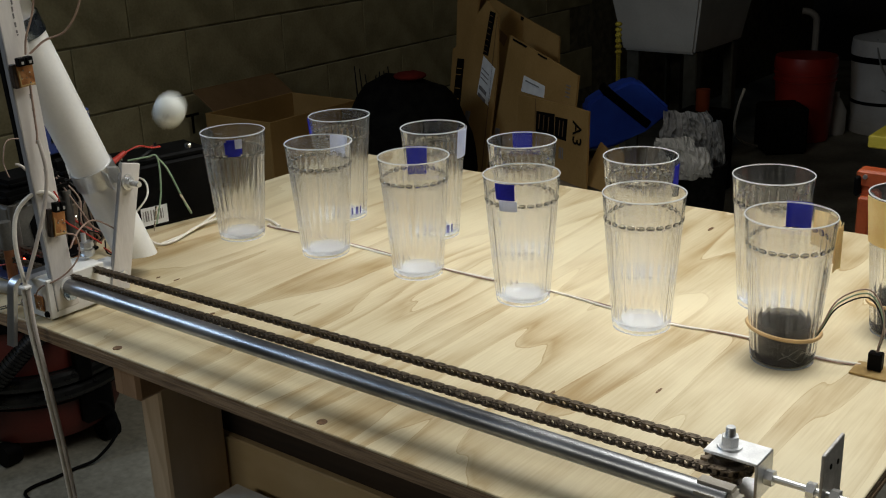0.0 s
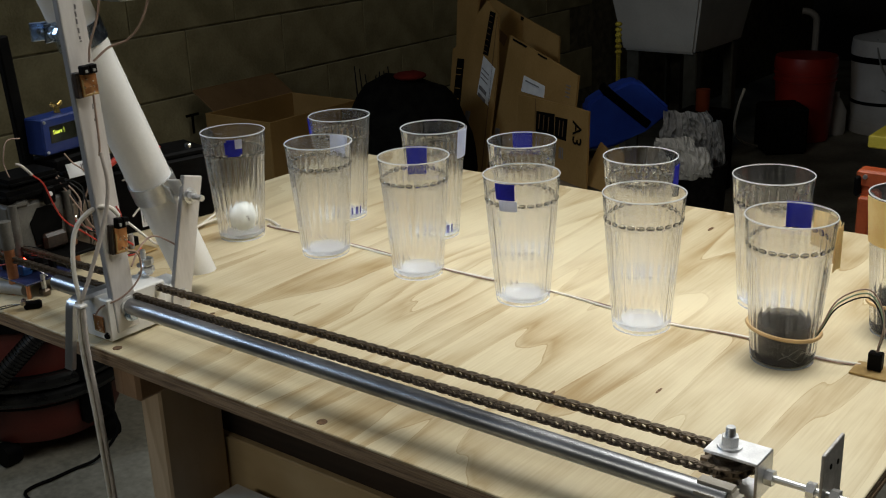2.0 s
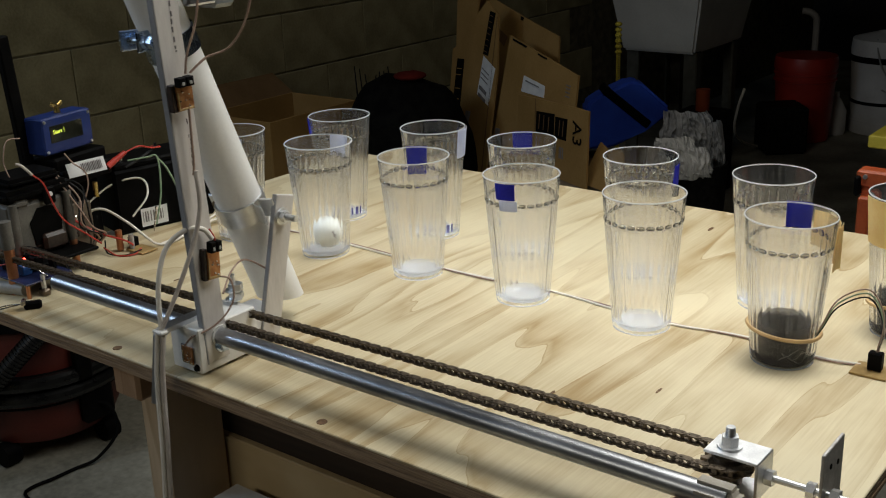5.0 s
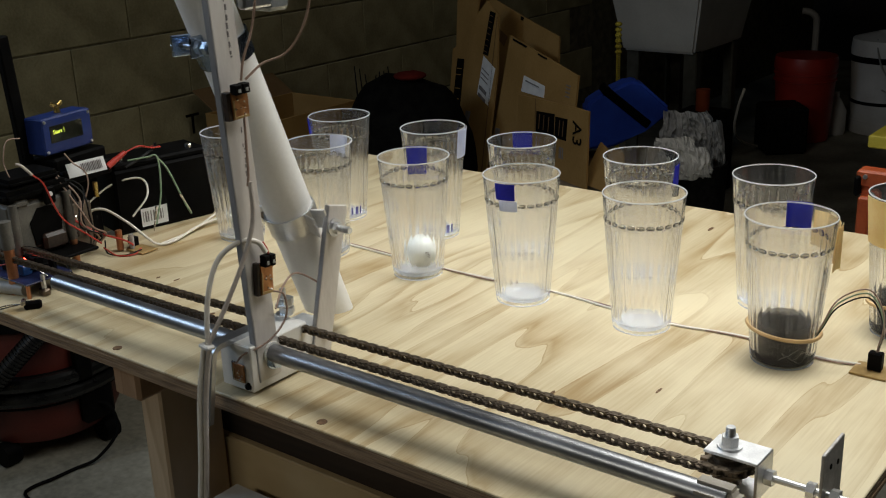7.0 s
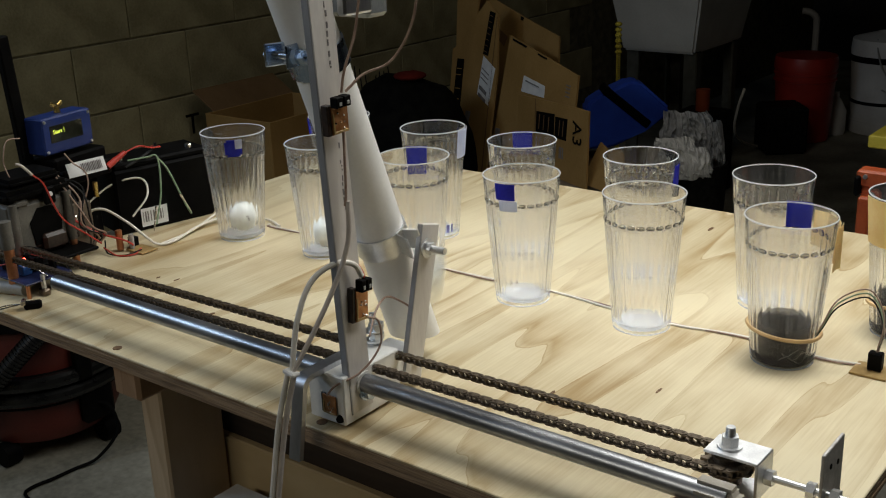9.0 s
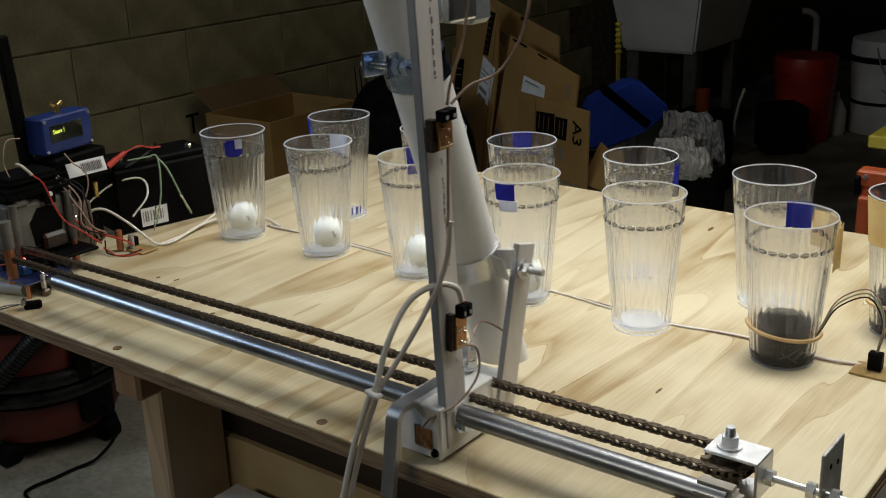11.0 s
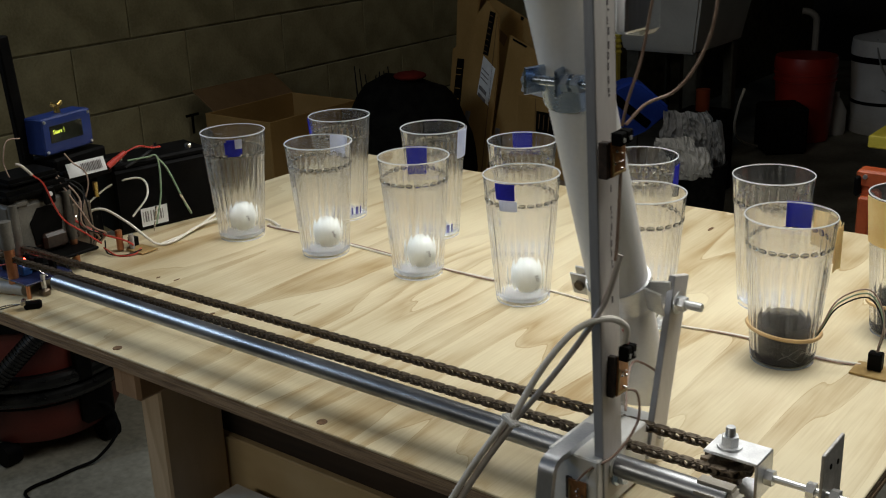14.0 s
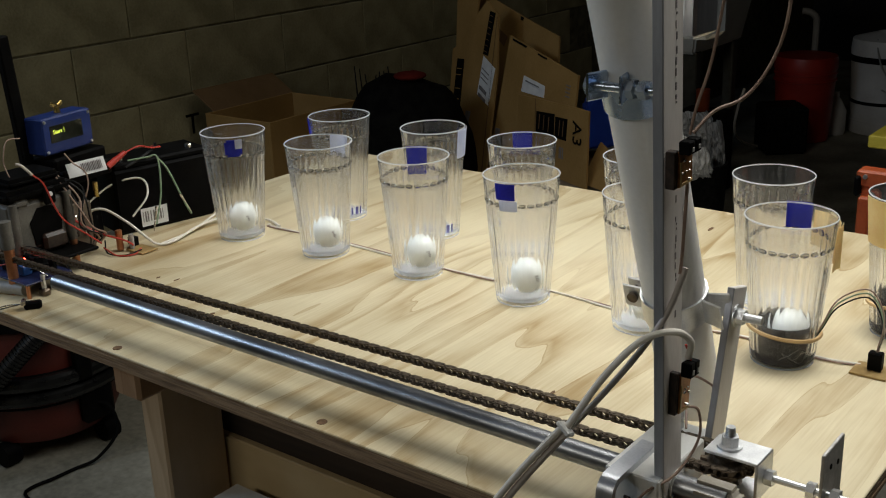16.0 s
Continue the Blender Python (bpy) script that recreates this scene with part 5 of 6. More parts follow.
    t = sheet((-0.74, 1.94, 0.70), [(-0.199, 0.180), (0.172, 0.113), (0.174, 0.024), (0.150, -0.172), (-0.237, -0.172), (-0.234, -0.115)], 8, -25, "large brown cardboard panel with a small white label", CARD,
              ([(-0.098, 0.077), (0.017, 0.063), (0.019, 0.030), (-0.105, 0.030)], LABEL, "small white label", "label"), ([(-0.180, 0.174), (-0.100, 0.161), (-0.102, 0.155), (-0.180, 0.168)], BLACK, "black slit", "slit"),
              ([(-0.037, 0.148), (0.012, 0.140), (0.011, 0.135), (-0.037, 0.143)], BLACK, "black slit", "slit"), *[([(0.121, z), (0.143, z - 0.001), (0.143, z - 0.004), (0.121, z - 0.003)], INK, "dark printed bar", "print") for z in (0.083, 0.074, 0.064, 0.053)],
              ([(-0.228, -0.099), (-0.200, -0.098), (-0.204, -0.116), (-0.228, -0.118)], INK, "dark printed bar", "print"))
    part("label_print", plate(bmesh.new(), [(-0.085, 0.066), (-0.010, 0.057), (-0.010, 0.054), (-0.085, 0.062)], 0.0052, 0.0058, FLAT), INK, t)
    # Crease shade is painted here too, as a dark strip on a flat panel.
    t = sheet((-0.62, 1.85, 0.60), [(-0.214, 0.130), (-0.119, 0.135), (0.082, 0.141), (0.139, 0.141), (0.133, -0.070), (-0.123, -0.070), (-0.225, -0.070)], 1, -25, "brown cardboard panel with bold black print", CARD,
              ([(-0.114, 0.100), (-0.021, 0.107), (-0.025, 0.045), (-0.118, 0.041)], BLACK, "black printed panel", "print"), ([(-0.017, 0.101), (0.042, 0.104), (0.036, 0.043), (-0.022, 0.042)], BLACK, "black printed panel", "print"),
              ([(-0.121, 0.134), (-0.118, 0.134), (-0.122, -0.06), (-0.126, -0.06)], CARD_DARK, "dark strip painted as the shade of a fold", "fold"), *[([(x, 0.021), (x + 0.004, 0.021), (x + 0.003, -0.011), (x - 0.001, -0.011)], INK, "dark printed bar", "print") for x in (0.002, 0.010, 0.018)],
              *[([(x, 0.095), (x + 0.003, 0.095), (x - 0.002, 0.052), (x - 0.005, 0.052)], CARD_DARK, "", "print_gap") for x in (-0.098, -0.075, -0.050, 0.004, 0.022)])
    m = Matrix.Translation((0.087, -0.0046, 0.072)) @ Matrix.Rotation(radians(90), 4, "X") @ Matrix.Rotation(radians(-90), 4, "Z")
    writing("printed_letters", "A3", 0.058, BLACK, t, m, 0.0006, "bold black letters")
    sheet((-0.545, 1.86, 0.60), [(0.050, 0.050), (0.110, 0.030), (0.165, 0.000), (0.150, -0.070), (0.020, -0.070)], 20, -25, "cardboard offcut lying against the printed panel", CARD)
    # box with open flaps near the block wall
    b = thing("cardboard_box", (-1.52, 1.682, 0.0), "open brown cardboard box near the block wall", "box")
    for c, size in (((0.137, 0, 0.3375), (0.006, 0.37, 0.675)), ((-0.137, 0, 0.3375), (0.006, 0.37, 0.675)), ((0, -0.182, 0.3375), (0.268, 0.006, 0.675)), ((0, 0.182, 0.3375), (0.268, 0.006, 0.675))):
        part("side_panel", boxes((c, size, 0.001)), CARD, b)
    # Bottom and flap use a darker cardboard than the side panels.
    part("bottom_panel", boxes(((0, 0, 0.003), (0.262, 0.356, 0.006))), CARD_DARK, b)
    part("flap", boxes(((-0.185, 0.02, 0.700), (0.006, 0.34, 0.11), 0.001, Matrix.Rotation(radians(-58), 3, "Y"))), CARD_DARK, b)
    # black sack with a red thing on top
    s = thing("black_sack", (-1.12, 1.79, 0.0), "black bulging sack with a red rag on top", "sack")
    bm = bmesh.new()
    bmesh.ops.create_icosphere(bm, subdivisions=4, radius=1.0)
    for v in bm.verts:
        d = noise.noise(v.co * 2.3) * 0.10 + noise.noise(v.co * 6) * 0.04
        w = v.co.z
        full = (max(0.0, 1 - w ** 4) ** 0.5 / max(0.02, (1 - w * w) ** 0.5)) if abs(w) < 0.999 else 1.0
        v.co = Vector((v.co.x * 0.20 * full * (1 + d), v.co.y * 0.20 * full * (1 + d), 0.40 + w * 0.385 * (1 + d * 0.5)))
    part("bag", bm, SACK, s, "", 80)
    bm = bmesh.new()
    bmesh.ops.create_icosphere(bm, subdivisions=3, radius=1.0)
    for v in bm.verts:
        v.co = Vector((0.03 + v.co.x * 0.048, v.co.y * 0.05, 0.787 + v.co.z * 0.013 * (1 + noise.noise(v.co * 4) * 0.4)))
    part("rag", bm, RAG, s, "dark red rag", 80)
    rr = random.Random(8)
    bm = bmesh.new()
    for i in range(9):
        x = -0.16 + i * 0.022
        rod(bm, (x, -0.02, 0.70 + 0.05 * (i / 9)), (x + rr.uniform(-0.012, 0.012), -0.02, 0.77 + rr.uniform(0.0, 0.035) + 0.02 * (i / 9)), 0.003, 0.0015, 6)
    part("bristle", bm, RUBBER, s)
    # crate under the cardboard, on blocks
    c = thing("wooden_crate", (-0.66, 1.86, 0.0), "grey weathered wooden crate under the cardboard", "crate", turn=YAW)
    grey_wood = plywood("weathered_wood", "X", (0.20, 0.155, 0.11), (0.12, 0.09, 0.06))
    for i in range(5):
        part("board", boxes(((0.02, 0, 0.055 + i * 0.1), (0.40, 0.25, 0.094), 0.004)), grey_wood, c)
    part("lid_board", boxes(((0.02, -0.06, 0.518), (0.42, 0.12, 0.022), 0.003)), grey_wood, c)
    # blue folded pad with a black strap
    p = new("blue_pad")
    p.matrix_basis = facing(-0.775, 2.52, 0.46, 0, 0, 0)
    tagged(p, "blue fabric pad with a black strap", "pad")
    upright = Matrix(((1, 0, 0, 0), (0, 0, -1, 0.045), (0, 1, 0, 0.085), (0, 0, 0, 1)))
    bm = plate(bmesh.new(), [(-0.145, 0.065), (-0.112, 0.091), (-0.003, 0.139), (0.033, 0.133), (0.130, 0.045), (0.120, 0.019), (0.051, -0.028), (-0.055, -0.079), (-0.140, -0.082)], 0, 0.09, upright)
    bmesh.ops.bevel(bm, geom=bm.edges, offset=0.010, segments=3, affect="EDGES")
    part("pad", bm, BLUE_CLOTH, p, "", 60)
    part("strap", boxes(((-0.012, -0.002, 0.138), (0.190, 0.096, 0.028), 0.004, Matrix.Rotation(radians(40), 3, "Y"))), BLACK, p)
    part("support", boxes(((0.02, 0.02, -0.245), (0.30, 0.16, 0.42), 0.01)), CARD_DARK, p, "brown box under the pad")
    # crumpled clear film
    f = new("plastic_film")
    f.matrix_basis = facing(-0.50, 2.44, 0.0, 0, 0, 0)
    tagged(f, "crumpled clear plastic film bags on a black bin", "plastic film")
    def creased(w, h, deep, seed, folds):
        """A crumpled film sheet with sharp folds, a millimetre thick."""
        bm = bmesh.new()
        nx, nz = 44, 30
        o = Vector((seed * 7.3, seed * 1.7, 0))
        for layer in (0.0, 0.001):
            g = []
            for i in range(nx + 1):
                row = []
                for j in range(nz + 1):
                    u, v = i / nx - 0.5, j / nz - 0.5
                    p = Vector((u * folds * 1.5 + 0.8 * v, v * folds * 0.55 + u, 0)) + o
                    y = (1 - abs(noise.noise(p))) * deep + (1 - abs(noise.noise(p * 2.7))) * deep * 0.5 + abs(noise.noise(p * 5)) * deep * 0.12
                    edge = 1 + 0.10 * noise.noise(Vector((u * 5, v * 5, seed)))
                    row.append(bm.verts.new((u * w * edge * (1 - 0.35 * (v + 0.5)), -y + layer + 1.6 * deep * (u * u + v * v) * 2, v * h * edge)))
                g.append(row)
            for i in range(nx):
                for j in range(nz):
                    bm.faces.new((g[i][j], g[i + 1][j], g[i + 1][j + 1], g[i][j + 1]))
        return bm

    film = thin_paper("grey_film", (0.62, 0.63, 0.64), (0.90, 0.91, 0.92), 0.2)
    film.node_tree.nodes["Principled BSDF"].inputs["Coat Weight"].default_value = 1.0
    pale = surface("pale_film", (0.82, 0.82, 0.80), (0.93, 0.93, 0.91), 0.4, scale=20, fine=200, bump=0.1)
    for x, y, z, w, h, deep, seed, mat, lab in ((-0.025, 0.0, 0.545, 0.21, 0.15, 0.040, 1, film, "crumpled clear bag"), (0.050, -0.015, 0.505, 0.095, 0.17, 0.034, 2, film, "hanging clear bag"),
                                                (-0.080, -0.085, 0.500, 0.17, 0.12, 0.024, 3, pale, "white plastic bag"), (-0.02, -0.095, 0.480, 0.12, 0.10, 0.022, 4, pale, "white plastic bag")):
        o = part("bag", creased(w, h, deep, seed, 5.5), mat, f, lab, 30)
        o.location = (x, y, z)
    part("bin", lathe([(0, 0), (0.085, 0), (0.105, 0.46), (0.095, 0.46), (0.08, 0.02), (0, 0.02)], 32), RUBBER, f, "black bin")
    # laundry tub on legs
    t = new("utility_tub")
    t.matrix_basis = pose(-1.309, 4.014, 0.0)
    tagged(t, "white plastic utility tub on thin grey legs", "tub")
    bm = bmesh.new()
    lo = [(-0.173, -0.249), (0.173, -0.249), (0.173, 0.249), (-0.173, 0.249)]
    hi = [(-0.235, -0.310), (0.235, -0.310), (0.235, 0.310), (-0.235, 0.310)]
    a = [bm.verts.new((x, y, 0.550)) for x, y in lo]
    b = [bm.verts.new((x, y, 0.90)) for x, y in hi]
    b2 = [bm.verts.new((x * 0.95, y * 0.95, 0.90)) for x, y in hi]
    a2 = [bm.verts.new((x * 0.93, y * 0.93, 0.58)) for x, y in lo]
    bm.faces.new(a[::-1])
    bm.faces.new(a2)
    for q, w in ((a, b), (b, b2), (b2, a2)):
        for i in range(4):
            bm.faces.new((q[i], q[(i + 1) % 4], w[(i + 1) % 4], w[i]))
    bmesh.ops.bevel(bm, geom=bm.edges, offset=0.010, segments=2, affect="EDGES")
    part("basin", bm, TUB_WHITE, t)
    for x in (-0.14, 0.14):
        for y in (-0.21, 0.21):
            part("leg", boxes(((x, y, 0.277), (0.060, 0.018, 0.554), 0.003), ((x + 0.026 * (1 if x > 0 else -1), y + 0.02 * (1 if y < 0 else -1), 0.277), (0.012, 0.050, 0.554), 0.003)), LEG_GREY, t, "dull grey angle leg")
    part("trap", rods(((0.03, 0.0, 0.56), (0.03, 0.0, 0.40), 0.022, None, 16)), BLACK, t)
    # orange can on a ledge
    k = thing("orange_can", (-1.01, 3.60, 0.0), "orange can on a dark stool", "can")
    part("can", rods(((0, 0, 0.352), (0, 0, 0.442), 0.029, None, 24)), ORANGE, k)
    part("stool", boxes(((0, 0, 0.175), (0.20, 0.20, 0.35), 0.01)), RUBBER, k, "dark stool")
    # yellow ruler
    y = thing("yellow_stick", (-1.025, 2.90, 0.0), "yellow folding rule standing upright", "ruler")
    bm = boxes(((0, 0, 0.385), (0.016, 0.006, 0.77), 0.001))
    part("blade", bm, YELLOW, y)
    bm = bmesh.new()
    for i in range(22):
        box(bm, (0.004, -0.0036, 0.59 + i * 0.008), (0.006, 0.0008, 0.0016))
    part("tick_marks", bm, INK, y)
    for i in range(6):
        part("bead", lathe([(0.006, 0.690 + 0.020 * i), (0.0125, 0.695 + 0.020 * i), (0.0125, 0.701 + 0.020 * i), (0.006, 0.706 + 0.020 * i)], 14), YELLOW, y)
    # red bucket, black box, grey standpipe, white roll, jug
    r = thing("red_bucket", (-0.985, 4.72, 0.0), "red plastic bucket with lid on the far floor", "bucket")
    part("body", lathe([(0, 0.005), (0.128, 0.005), (0.148, 0.36), (0.152, 0.36), (0.152, 0.40), (0.146, 0.42), (0, 0.425)], 40), RED, r)
    for z in (0.30, 0.335):
        part("rib", lathe([(0.146, z), (0.153, z + 0.002), (0.153, z + 0.008), (0.146, z + 0.010)], 40), RED, r)
    g = thing("drain_pipe", (-1.06, 4.98, 0.0), "grey bent standpipe behind the bucket", "pipe")
    part("pipe", cabled([(0.02, 0, 0.0), (0.02, 0, 0.25), (0.02, 0, 0.52), (0.014, 0, 0.57), (-0.015, -0.01, 0.595), (-0.05, -0.02, 0.60)], 0.017, 14), PIPE_GREY, g)
    n = new("black_box")
    n.matrix_basis = facing(-1.00, 4.42, 0, 0, 0, 0)
    tagged(n, "black plastic box on the floor before the bucket", "box")
    part("body", boxes(((0.02, 0.0, 0.115), (0.20, 0.2, 0.225), 0.012)), RUBBER, n)
    h = thing("white_hose", (-1.13, 4.22, 0.0), "thin white hose looping down to the floor", "hose")
    part("hose", cabled([(0.10, -0.14, 0.36), (0.08, -0.156, 0.275), (0.065, -0.148, 0.167), (0.050, -0.02, 0.085), (0.047, 0.16, 0.022), (0.093, 0.27, 0.009)], 0.0065, 8), WIRE_WHITE, h)
    w = thing("white_roll", (-0.70, 5.10, 0.0), "white bucket with dark straps on the floor", "bucket")
    part("body", lathe([(0, 0.06), (0.165, 0.06), (0.185, 0.42), (0.18, 0.47), (0.07, 0.50), (0.06, 0.48), (0, 0.48)], 40), WHITE, w)
    part("strap", lathe([(0.181, 0.360), (0.187, 0.362), (0.188, 0.390), (0.182, 0.392)], 40), BLACK, w, "dark strap")
    part("strap", lathe([(0.170, 0.150), (0.176, 0.152), (0.177, 0.165), (0.171, 0.167)], 40), BLACK, w, "dark strap")
    part("foot", lathe([(0, 0), (0.17, 0), (0.17, 0.06), (0, 0.06)], 40), WHITE, w)
    part("wire_handle", cabled([(-0.02, -0.150, 0.480), (0.00, -0.192, 0.420), (0.03, -0.196, 0.340), (0.07, -0.188, 0.280), (0.06, -0.186, 0.230), (0.03, -0.190, 0.240)], 0.004, 8), PIPE_GREY, w, "grey wire handle")
    j = thing("jug", (-0.885, 4.90, 0.0), "white plastic jug on the floor", "jug")
    part("body", lathe([(0, 0), (0.05, 0), (0.055, 0.02), (0.055, 0.12), (0.03, 0.17), (0.016, 0.19), (0.016, 0.215), (0, 0.215)], 24), WHITE, j)
    # yellow board and red frame at the far side of the bench
    e = thing("yellow_board", (0.215, 1.985, 0.0), "yellow plank on a dark stand", "plank")
    part("plank", boxes(((0.06, 0, 0.712), (0.20, 0.12, 0.030), 0.003)), YELLOW, e)
    part("stand", boxes(((0.08, 0.02, 0.345), (0.10, 0.08, 0.69), 0.004)), RUBBER, e)
    o = thing("red_clamp", (0.430, 1.205, 0.0), "orange-red steel clamp stand behind the bench", "clamp")
    part("column", boxes(((-0.034, -0.004, 0.40), (0.020, 0.030, 0.796), 0.003)), ORANGE, o)
    part("jaw", boxes(((0.030, 0.008, 0.827), (0.165, 0.034, 0.030), 0.004), ((0.030, 0.008, 0.806), (0.150, 0.028, 0.020), 0.003)), ORANGE, o)
    # Black block painted as the shade inside the bar's hollow end.
    part("hollow_shade", boxes(((-0.048, -0.004, 0.815), (0.010, 0.026, 0.034), 0.003)), BLACK, o)
    part("rivet", rods(((-0.036, -0.010, 0.832), (-0.036, -0.0135, 0.832), 0.004, None, 10)), STEEL, o)
    part("foot", boxes(((0.0, 0, 0.006), (0.16, 0.12, 0.012), 0.003)), ORANGE, o)
    # shop vacuum with hose
    v = thing("shop_vacuum", (-1.47, 0.72, 0.0), "red shop vacuum with black bands and hose", "vacuum cleaner")
    part("tank", lathe([(0, 0.06), (0.17, 0.06), (0.19, 0.10), (0.195, 0.36), (0.185, 0.38), (0, 0.38)], 48), surface("dusty_dark_red", (0.070, 0.009, 0.005), (0.120, 0.018, 0.010), 0.5, scale=9, fine=200), v, "dull red tank")
    part("lid", lathe([(0.19, 0.36), (0.21, 0.365), (0.21, 0.41), (0.17, 0.46), (0.08, 0.50), (0, 0.51)], 48), BLACK, v)
    part("band", lathe([(0.193, 0.16), (0.204, 0.163), (0.204, 0.245), (0.194, 0.248)], 48), BLACK, v)
    part("latch", boxes(((0.185, 0.06, 0.36), (0.03, 0.05, 0.14), 0.006)), BLACK, v)
    part("latch", boxes(((0.20, 0.02, 0.14), (0.03, 0.09, 0.10), 0.01)), BLACK, v)
    for a in range(4):
        x, y = 0.17 * math.cos(a * 1.57 + 0.4), 0.17 * math.sin(a * 1.57 + 0.4)
        part("caster", rods(((x, y - 0.02, 0.032), (x, y + 0.02, 0.032), 0.031, None, 18)), BLACK, v)
    way = [(0.262, -0.030, 0.440), (0.222, -0.073, 0.384), (0.200, -0.108, 0.356), (0.181, -0.139, 0.324), (0.157, -0.177, 0.282), (0.130, -0.220, 0.234), (0.07, -0.29, 0.12), (0.0, -0.36, 0.04)]
    line = smooth_line(way, 6)
    bm = cabled(way, 0.020, 12)
    hose = part("hose", bm, HOSE, v, "ribbed black hose")
    bm = bmesh.new()
    for a, b in zip(line, line[1:]):
        dirn = (b - a).normalized()
        mid = (a + b) / 2
        rod(bm, mid - dirn * 0.003, mid + dirn * 0.003, 0.0235, None, 14)
    part("hose_rib", bm, HOSE, hose)
    for z, r in ((0.232, 0.214), (0.192, 0.211)):   # slack hose wound round the tank
        ring = [(r + 0.018 * math.cos(a * math.tau / 10), z + 0.018 * math.sin(a * math.tau / 10)) for a in range(11)]
        part("wound_hose", lathe(ring, 48), HOSE, v, "black hose wrapped round the tank")
    part("side_latch", boxes(((0.218, -0.016, 0.268), (0.030, 0.040, 0.10), 0.006)), BLACK, v)
    part("power_cord", cabled([(0.190, 0.00, 0.14), (0.235, 0.03, 0.13), (0.262, 0.025, 0.07), (0.245, -0.03, 0.015), (0.228, -0.085, 0.006), (0.225, -0.140, 0.006), (0.218, -0.192, 0.006), (0.232, -0.222, 0.006), (0.300, -0.236, 0.006)], 0.0042, 8), BLACK, v, "black power cord")
    # pale box below the bench
    q = thing("white_box", (0.072, 0.062, 0.0), "pale plastic storage box below the bench", "box")
    part("body", boxes(((0, 0, 0.315), (0.140, 0.110, 0.628), 0.008)), WHITE, q)
    part("lid", boxes(((0, 0, 0.640), (0.146, 0.116, 0.018), 0.005)), WHITE, q)
    # marker letter on the block wall
    z = thing("wall_mark", (-1.775, 1.535, 0.60), "letter drawn on the block wall in black marker", "marking")
    writing("letter", "T", 0.092, BLACK, z, Matrix(((0, 0, 1, 0.006), (1, 0, 0, 0), (0, 1, 0, 0.02), (0, 0, 0, 1))), 0.0006)


build_back()

# ---------- blocks of the west wall ----------
def build_blocks():
    meshes = {}
    for row in range(0, 8):
        z = 0.713 + 0.198 * (row - 3) + 0.099
        for col in range(0, 13):
            y = 1.560 - 0.2045 * (row % 2 == 0) + 0.409 * (col - 4) - 0.2045
            if not -0.6 < y < 4.0 or not 0.1 < z < 1.7:
                continue
            if not meshes:
                bm = boxes(((0, 0, 0), (0.020, 0.4070, 0.1930), 0.0025))
                o = part("block", bm, BLOCK, wall_west)
                meshes["block"] = o.data
            else:
                o = new("block", meshes["block"])
                o.parent = wall_west
            o.location = (-1.7965, y, z)


build_blocks()


# ---------- everything that moves ----------
PEAKS = [0.067, 3.130, 6.185, 9.160, 12.163, 15.255]     # when each ball is at the top of its hop
HIGH = [0.2165, 0.1980, 0.2040, 0.2120, 0.2055, 0.2030]   # how high its centre gets over the bench
SHORT = [0.0690, 0.0680, 0.0660, 0.0860, 0.0650, 0.0480]  # how far it still is from the tumbler's axis
SPEED = [0.43, 0.57, 0.60, 0.54, 0.66, 0.66]
FIRST_HOP = [0.229, 0.207, 0.221, 0.221, 0.225, 0.07]      # seconds of the first bounce inside the tumbler
G = 9.81
TUBE_REST = [0.30, 0.345, 0.39, 0.435, 0.48, 0.525]


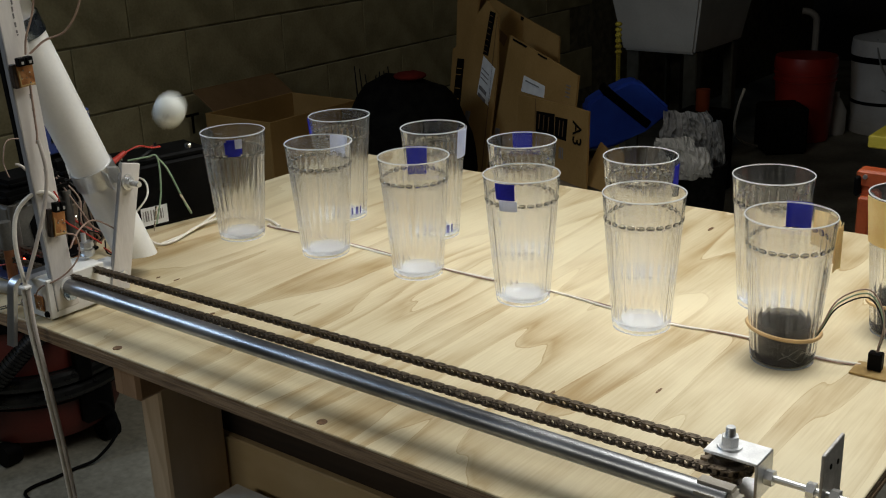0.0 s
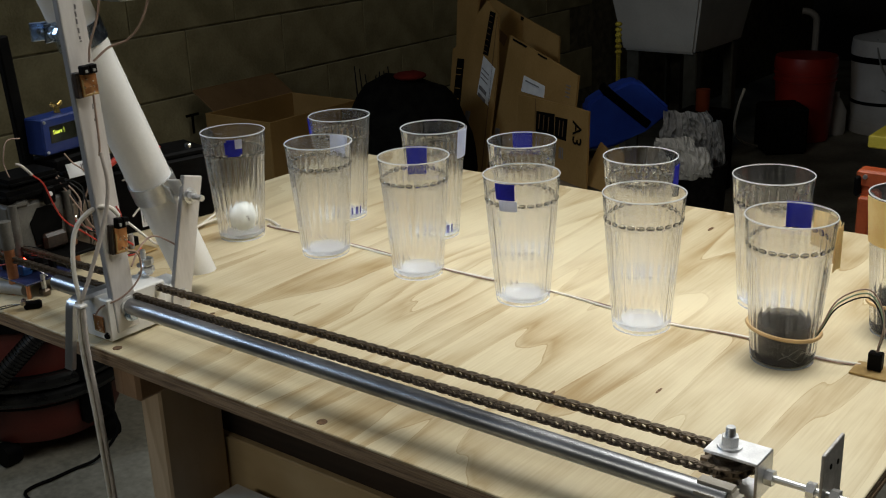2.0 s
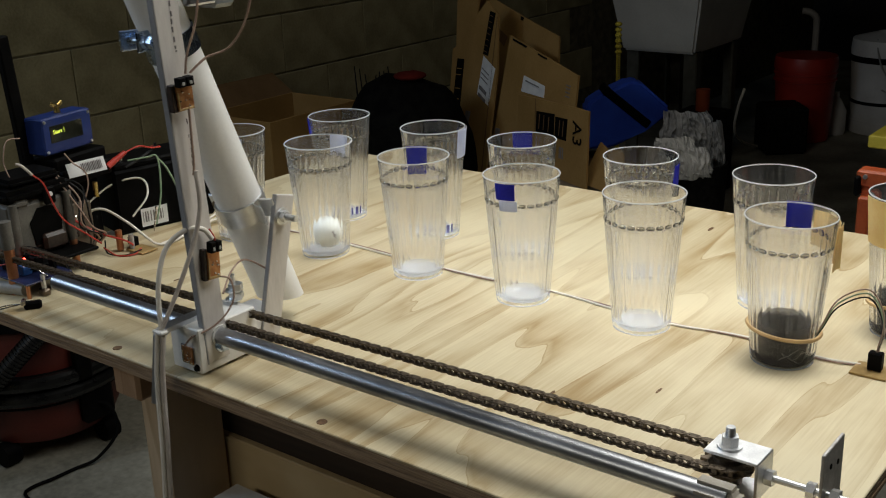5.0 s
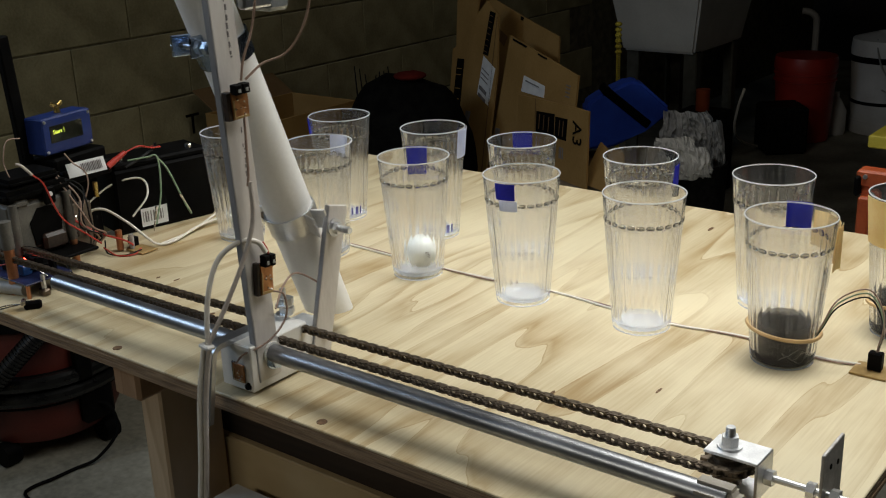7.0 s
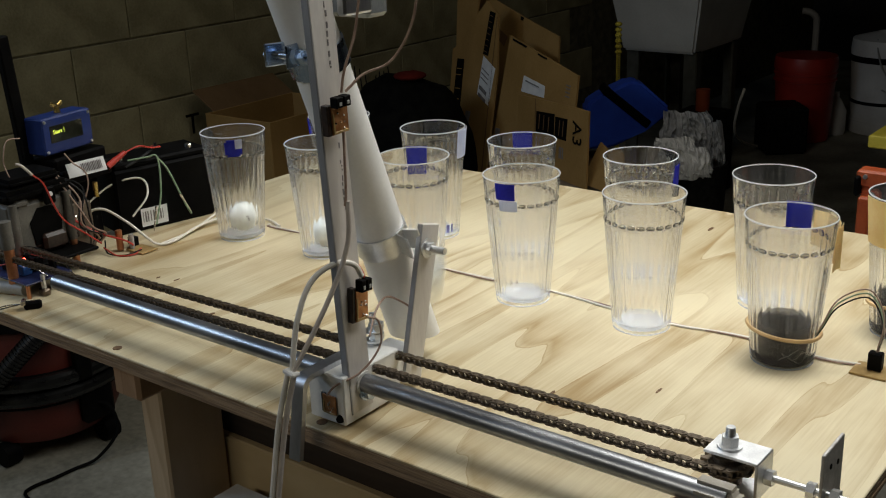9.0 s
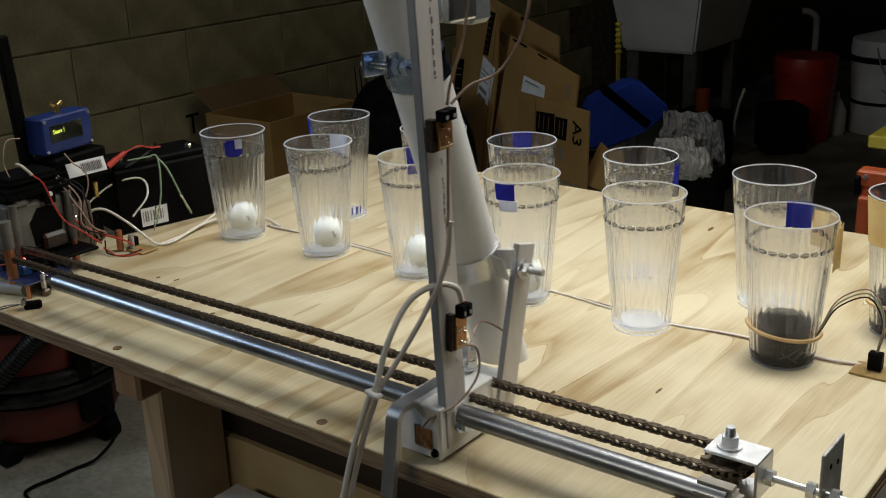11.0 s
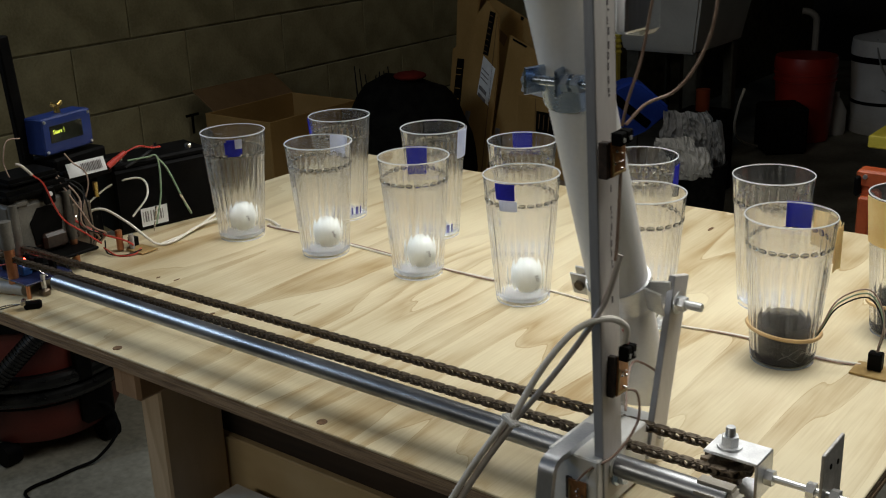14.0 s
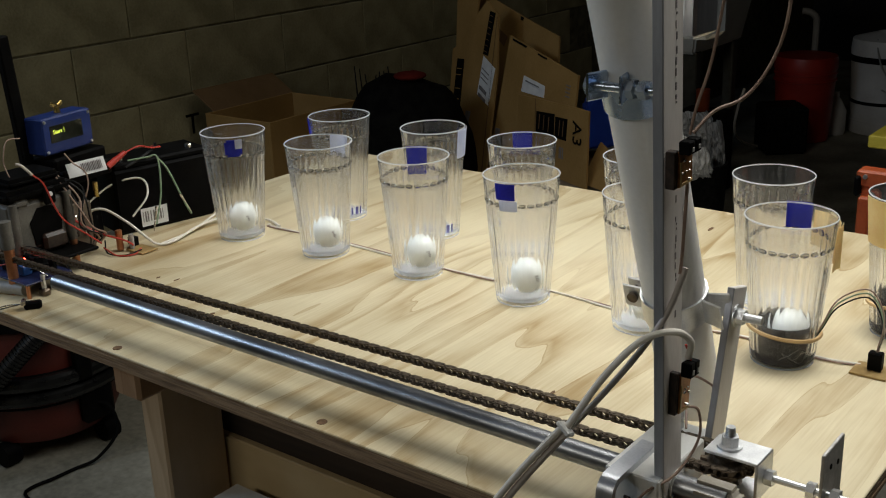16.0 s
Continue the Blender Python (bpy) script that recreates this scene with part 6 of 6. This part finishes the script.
def ball_place(k, t):
    """Where ball k is: riding in the tube, sliding down it, hopping off the bench, bouncing in its tumbler."""
    cx, cy = FRONT[k]
    tp = PEAKS[k]
    zpk = HIGH[k]
    hit = tp - math.sqrt(2 * (zpk - BALL_R) / G)
    ypk, vy = cy - SHORT[k], SPEED[k]
    d = TUBE_DIR
    # in the tube
    if t < hit:
        s = TUBE_REST[k] + 0.02
        for j in range(k):   # the stack drops as each ball leaves
            if t > PEAKS[j] + 0.4:
                s -= 0.045
        s = max(s, 0.32)
        fall = hit - t
        drop = math.sqrt(2 * 0.32 / 8.0)
        if fall < drop:
            s = min(s, 0.32 - 0.5 * 8.0 * (drop - fall) ** 2)
            s = max(s, 0.0)
        p = TUBE_FOOT + d * s
        return Vector((carriage_x(t) + p.x, p.y, TOP + p.z))
    floor_z = 0.0107 + BALL_R + 0.001
    if k == 5:
        floor_z = 0.0145 + BALL_R + 0.001
    # hop over the rim
    u = t - tp
    y = ypk + vy * u
    far = cy + 0.0435 - 0.0026 - BALL_R - 0.003
    if y > far:
        y = far - 0.30 * (y - far)
    x = cx + 0.010 * max(0.0, min(1.0, (u + 0.05) / 0.3))
    z = zpk - 0.5 * G * u * u
    land = math.sqrt(2 * (zpk - floor_z) / G)
    if u > land:
        hops = (FIRST_HOP[k], 0.17, 0.125, 0.08) if k < 5 else (0.07,)
        left = u - land
        z = floor_z
        for h in hops:
            if left < h:
                z = floor_z + 0.5 * G * left * (h - left)
                break
            left -= h
        y0 = ypk + vy * land
        y0 = far - 0.30 * (y0 - far) if y0 > far else y0
        rest = cy - 0.004
        w = min(1.0, (u - land) / 0.55)
        y = y0 + (rest - y0) * (1 - (1 - w) ** 2)
        r = CUP_B - 0.0036 + 0.090 * max(0, z - 0.011) - BALL_R
        dx, dy = x - cx, y - cy
        ln = math.hypot(dx, dy)
        if ln > r:
            x, y = cx + dx * r / ln, cy + dy * r / ln
    return Vector((x, y, TOP + z))


def motions():
    times = [i / 10 for i in range(161)]
    walk(carriage, [(t, pose(carriage_x(t), 0, TOP)) for t in times])
    swing_at = lambda x: radians(float(np.interp(x, CAR_STOPS, (-18, -13, -6, 0, 12, 29))))
    trail_at = lambda x: radians(float(np.interp(x, CAR_STOPS, (-2, 1.5, 8, 13.5, 21, 43))))
    for o, at, role in cords:   # held below, the cords swing out as the carriage goes
        rows = []
        for t in times[::2]:
            x = carriage_x(t)
            a = swing_at(x)
            end = LOOP_AT + Matrix.Rotation(a, 4, -NEAR) @ (Vector(TIE) - LOOP_AT)
            if role == "loop":
                m = Matrix.Translation(at) @ Matrix.Rotation(a, 4, -NEAR)
            elif role == "lead":   # turned so that its end meets the tie
                was, now = Vector(TIE) - at, end - at
                b = math.atan2(-now.dot(RIGHT), -now.z) - math.atan2(-was.dot(RIGHT), -was.z)
                m = Matrix.Translation(at) @ Matrix.Rotation(b, 4, -NEAR)
            else:
                m = Matrix.Translation(end) @ Matrix.Rotation(trail_at(x), 4, -NEAR)
            rows.append((t, m))
        walk(o, rows)
    for k, b in enumerate(balls):
        tp = PEAKS[k]
        ts = sorted({round(t, 4) for t in times if not tp - 0.6 < t < tp + 1.3} | {i / 30 for i in range(481) if tp - 0.6 <= i / 30 <= tp + 1.3} | {0.0, 16.0})
        rows = []
        for t in ts:
            p = ball_place(k, t)
            u = max(-0.25, min(0.9, t - tp))
            rows.append((t, pose(p.x, p.y, p.z, -40 * u, 20 * u, 35 * u)))
        walk(b, rows)
    moving = sorted({0.0, 16.0} | {round(a + (b - a) * i / 16, 3) for a, b in MOVES for i in range(17)})
    for i, o in enumerate(links):
        rows = []
        for t in moving:
            x, y, a = on_loop(i * PITCH + carriage_x(t) - CAR_STOPS[0])
            rows.append((t, pose(x, y, 0, 0, 0, math.degrees(a))))
        walk(o, rows)


motions()
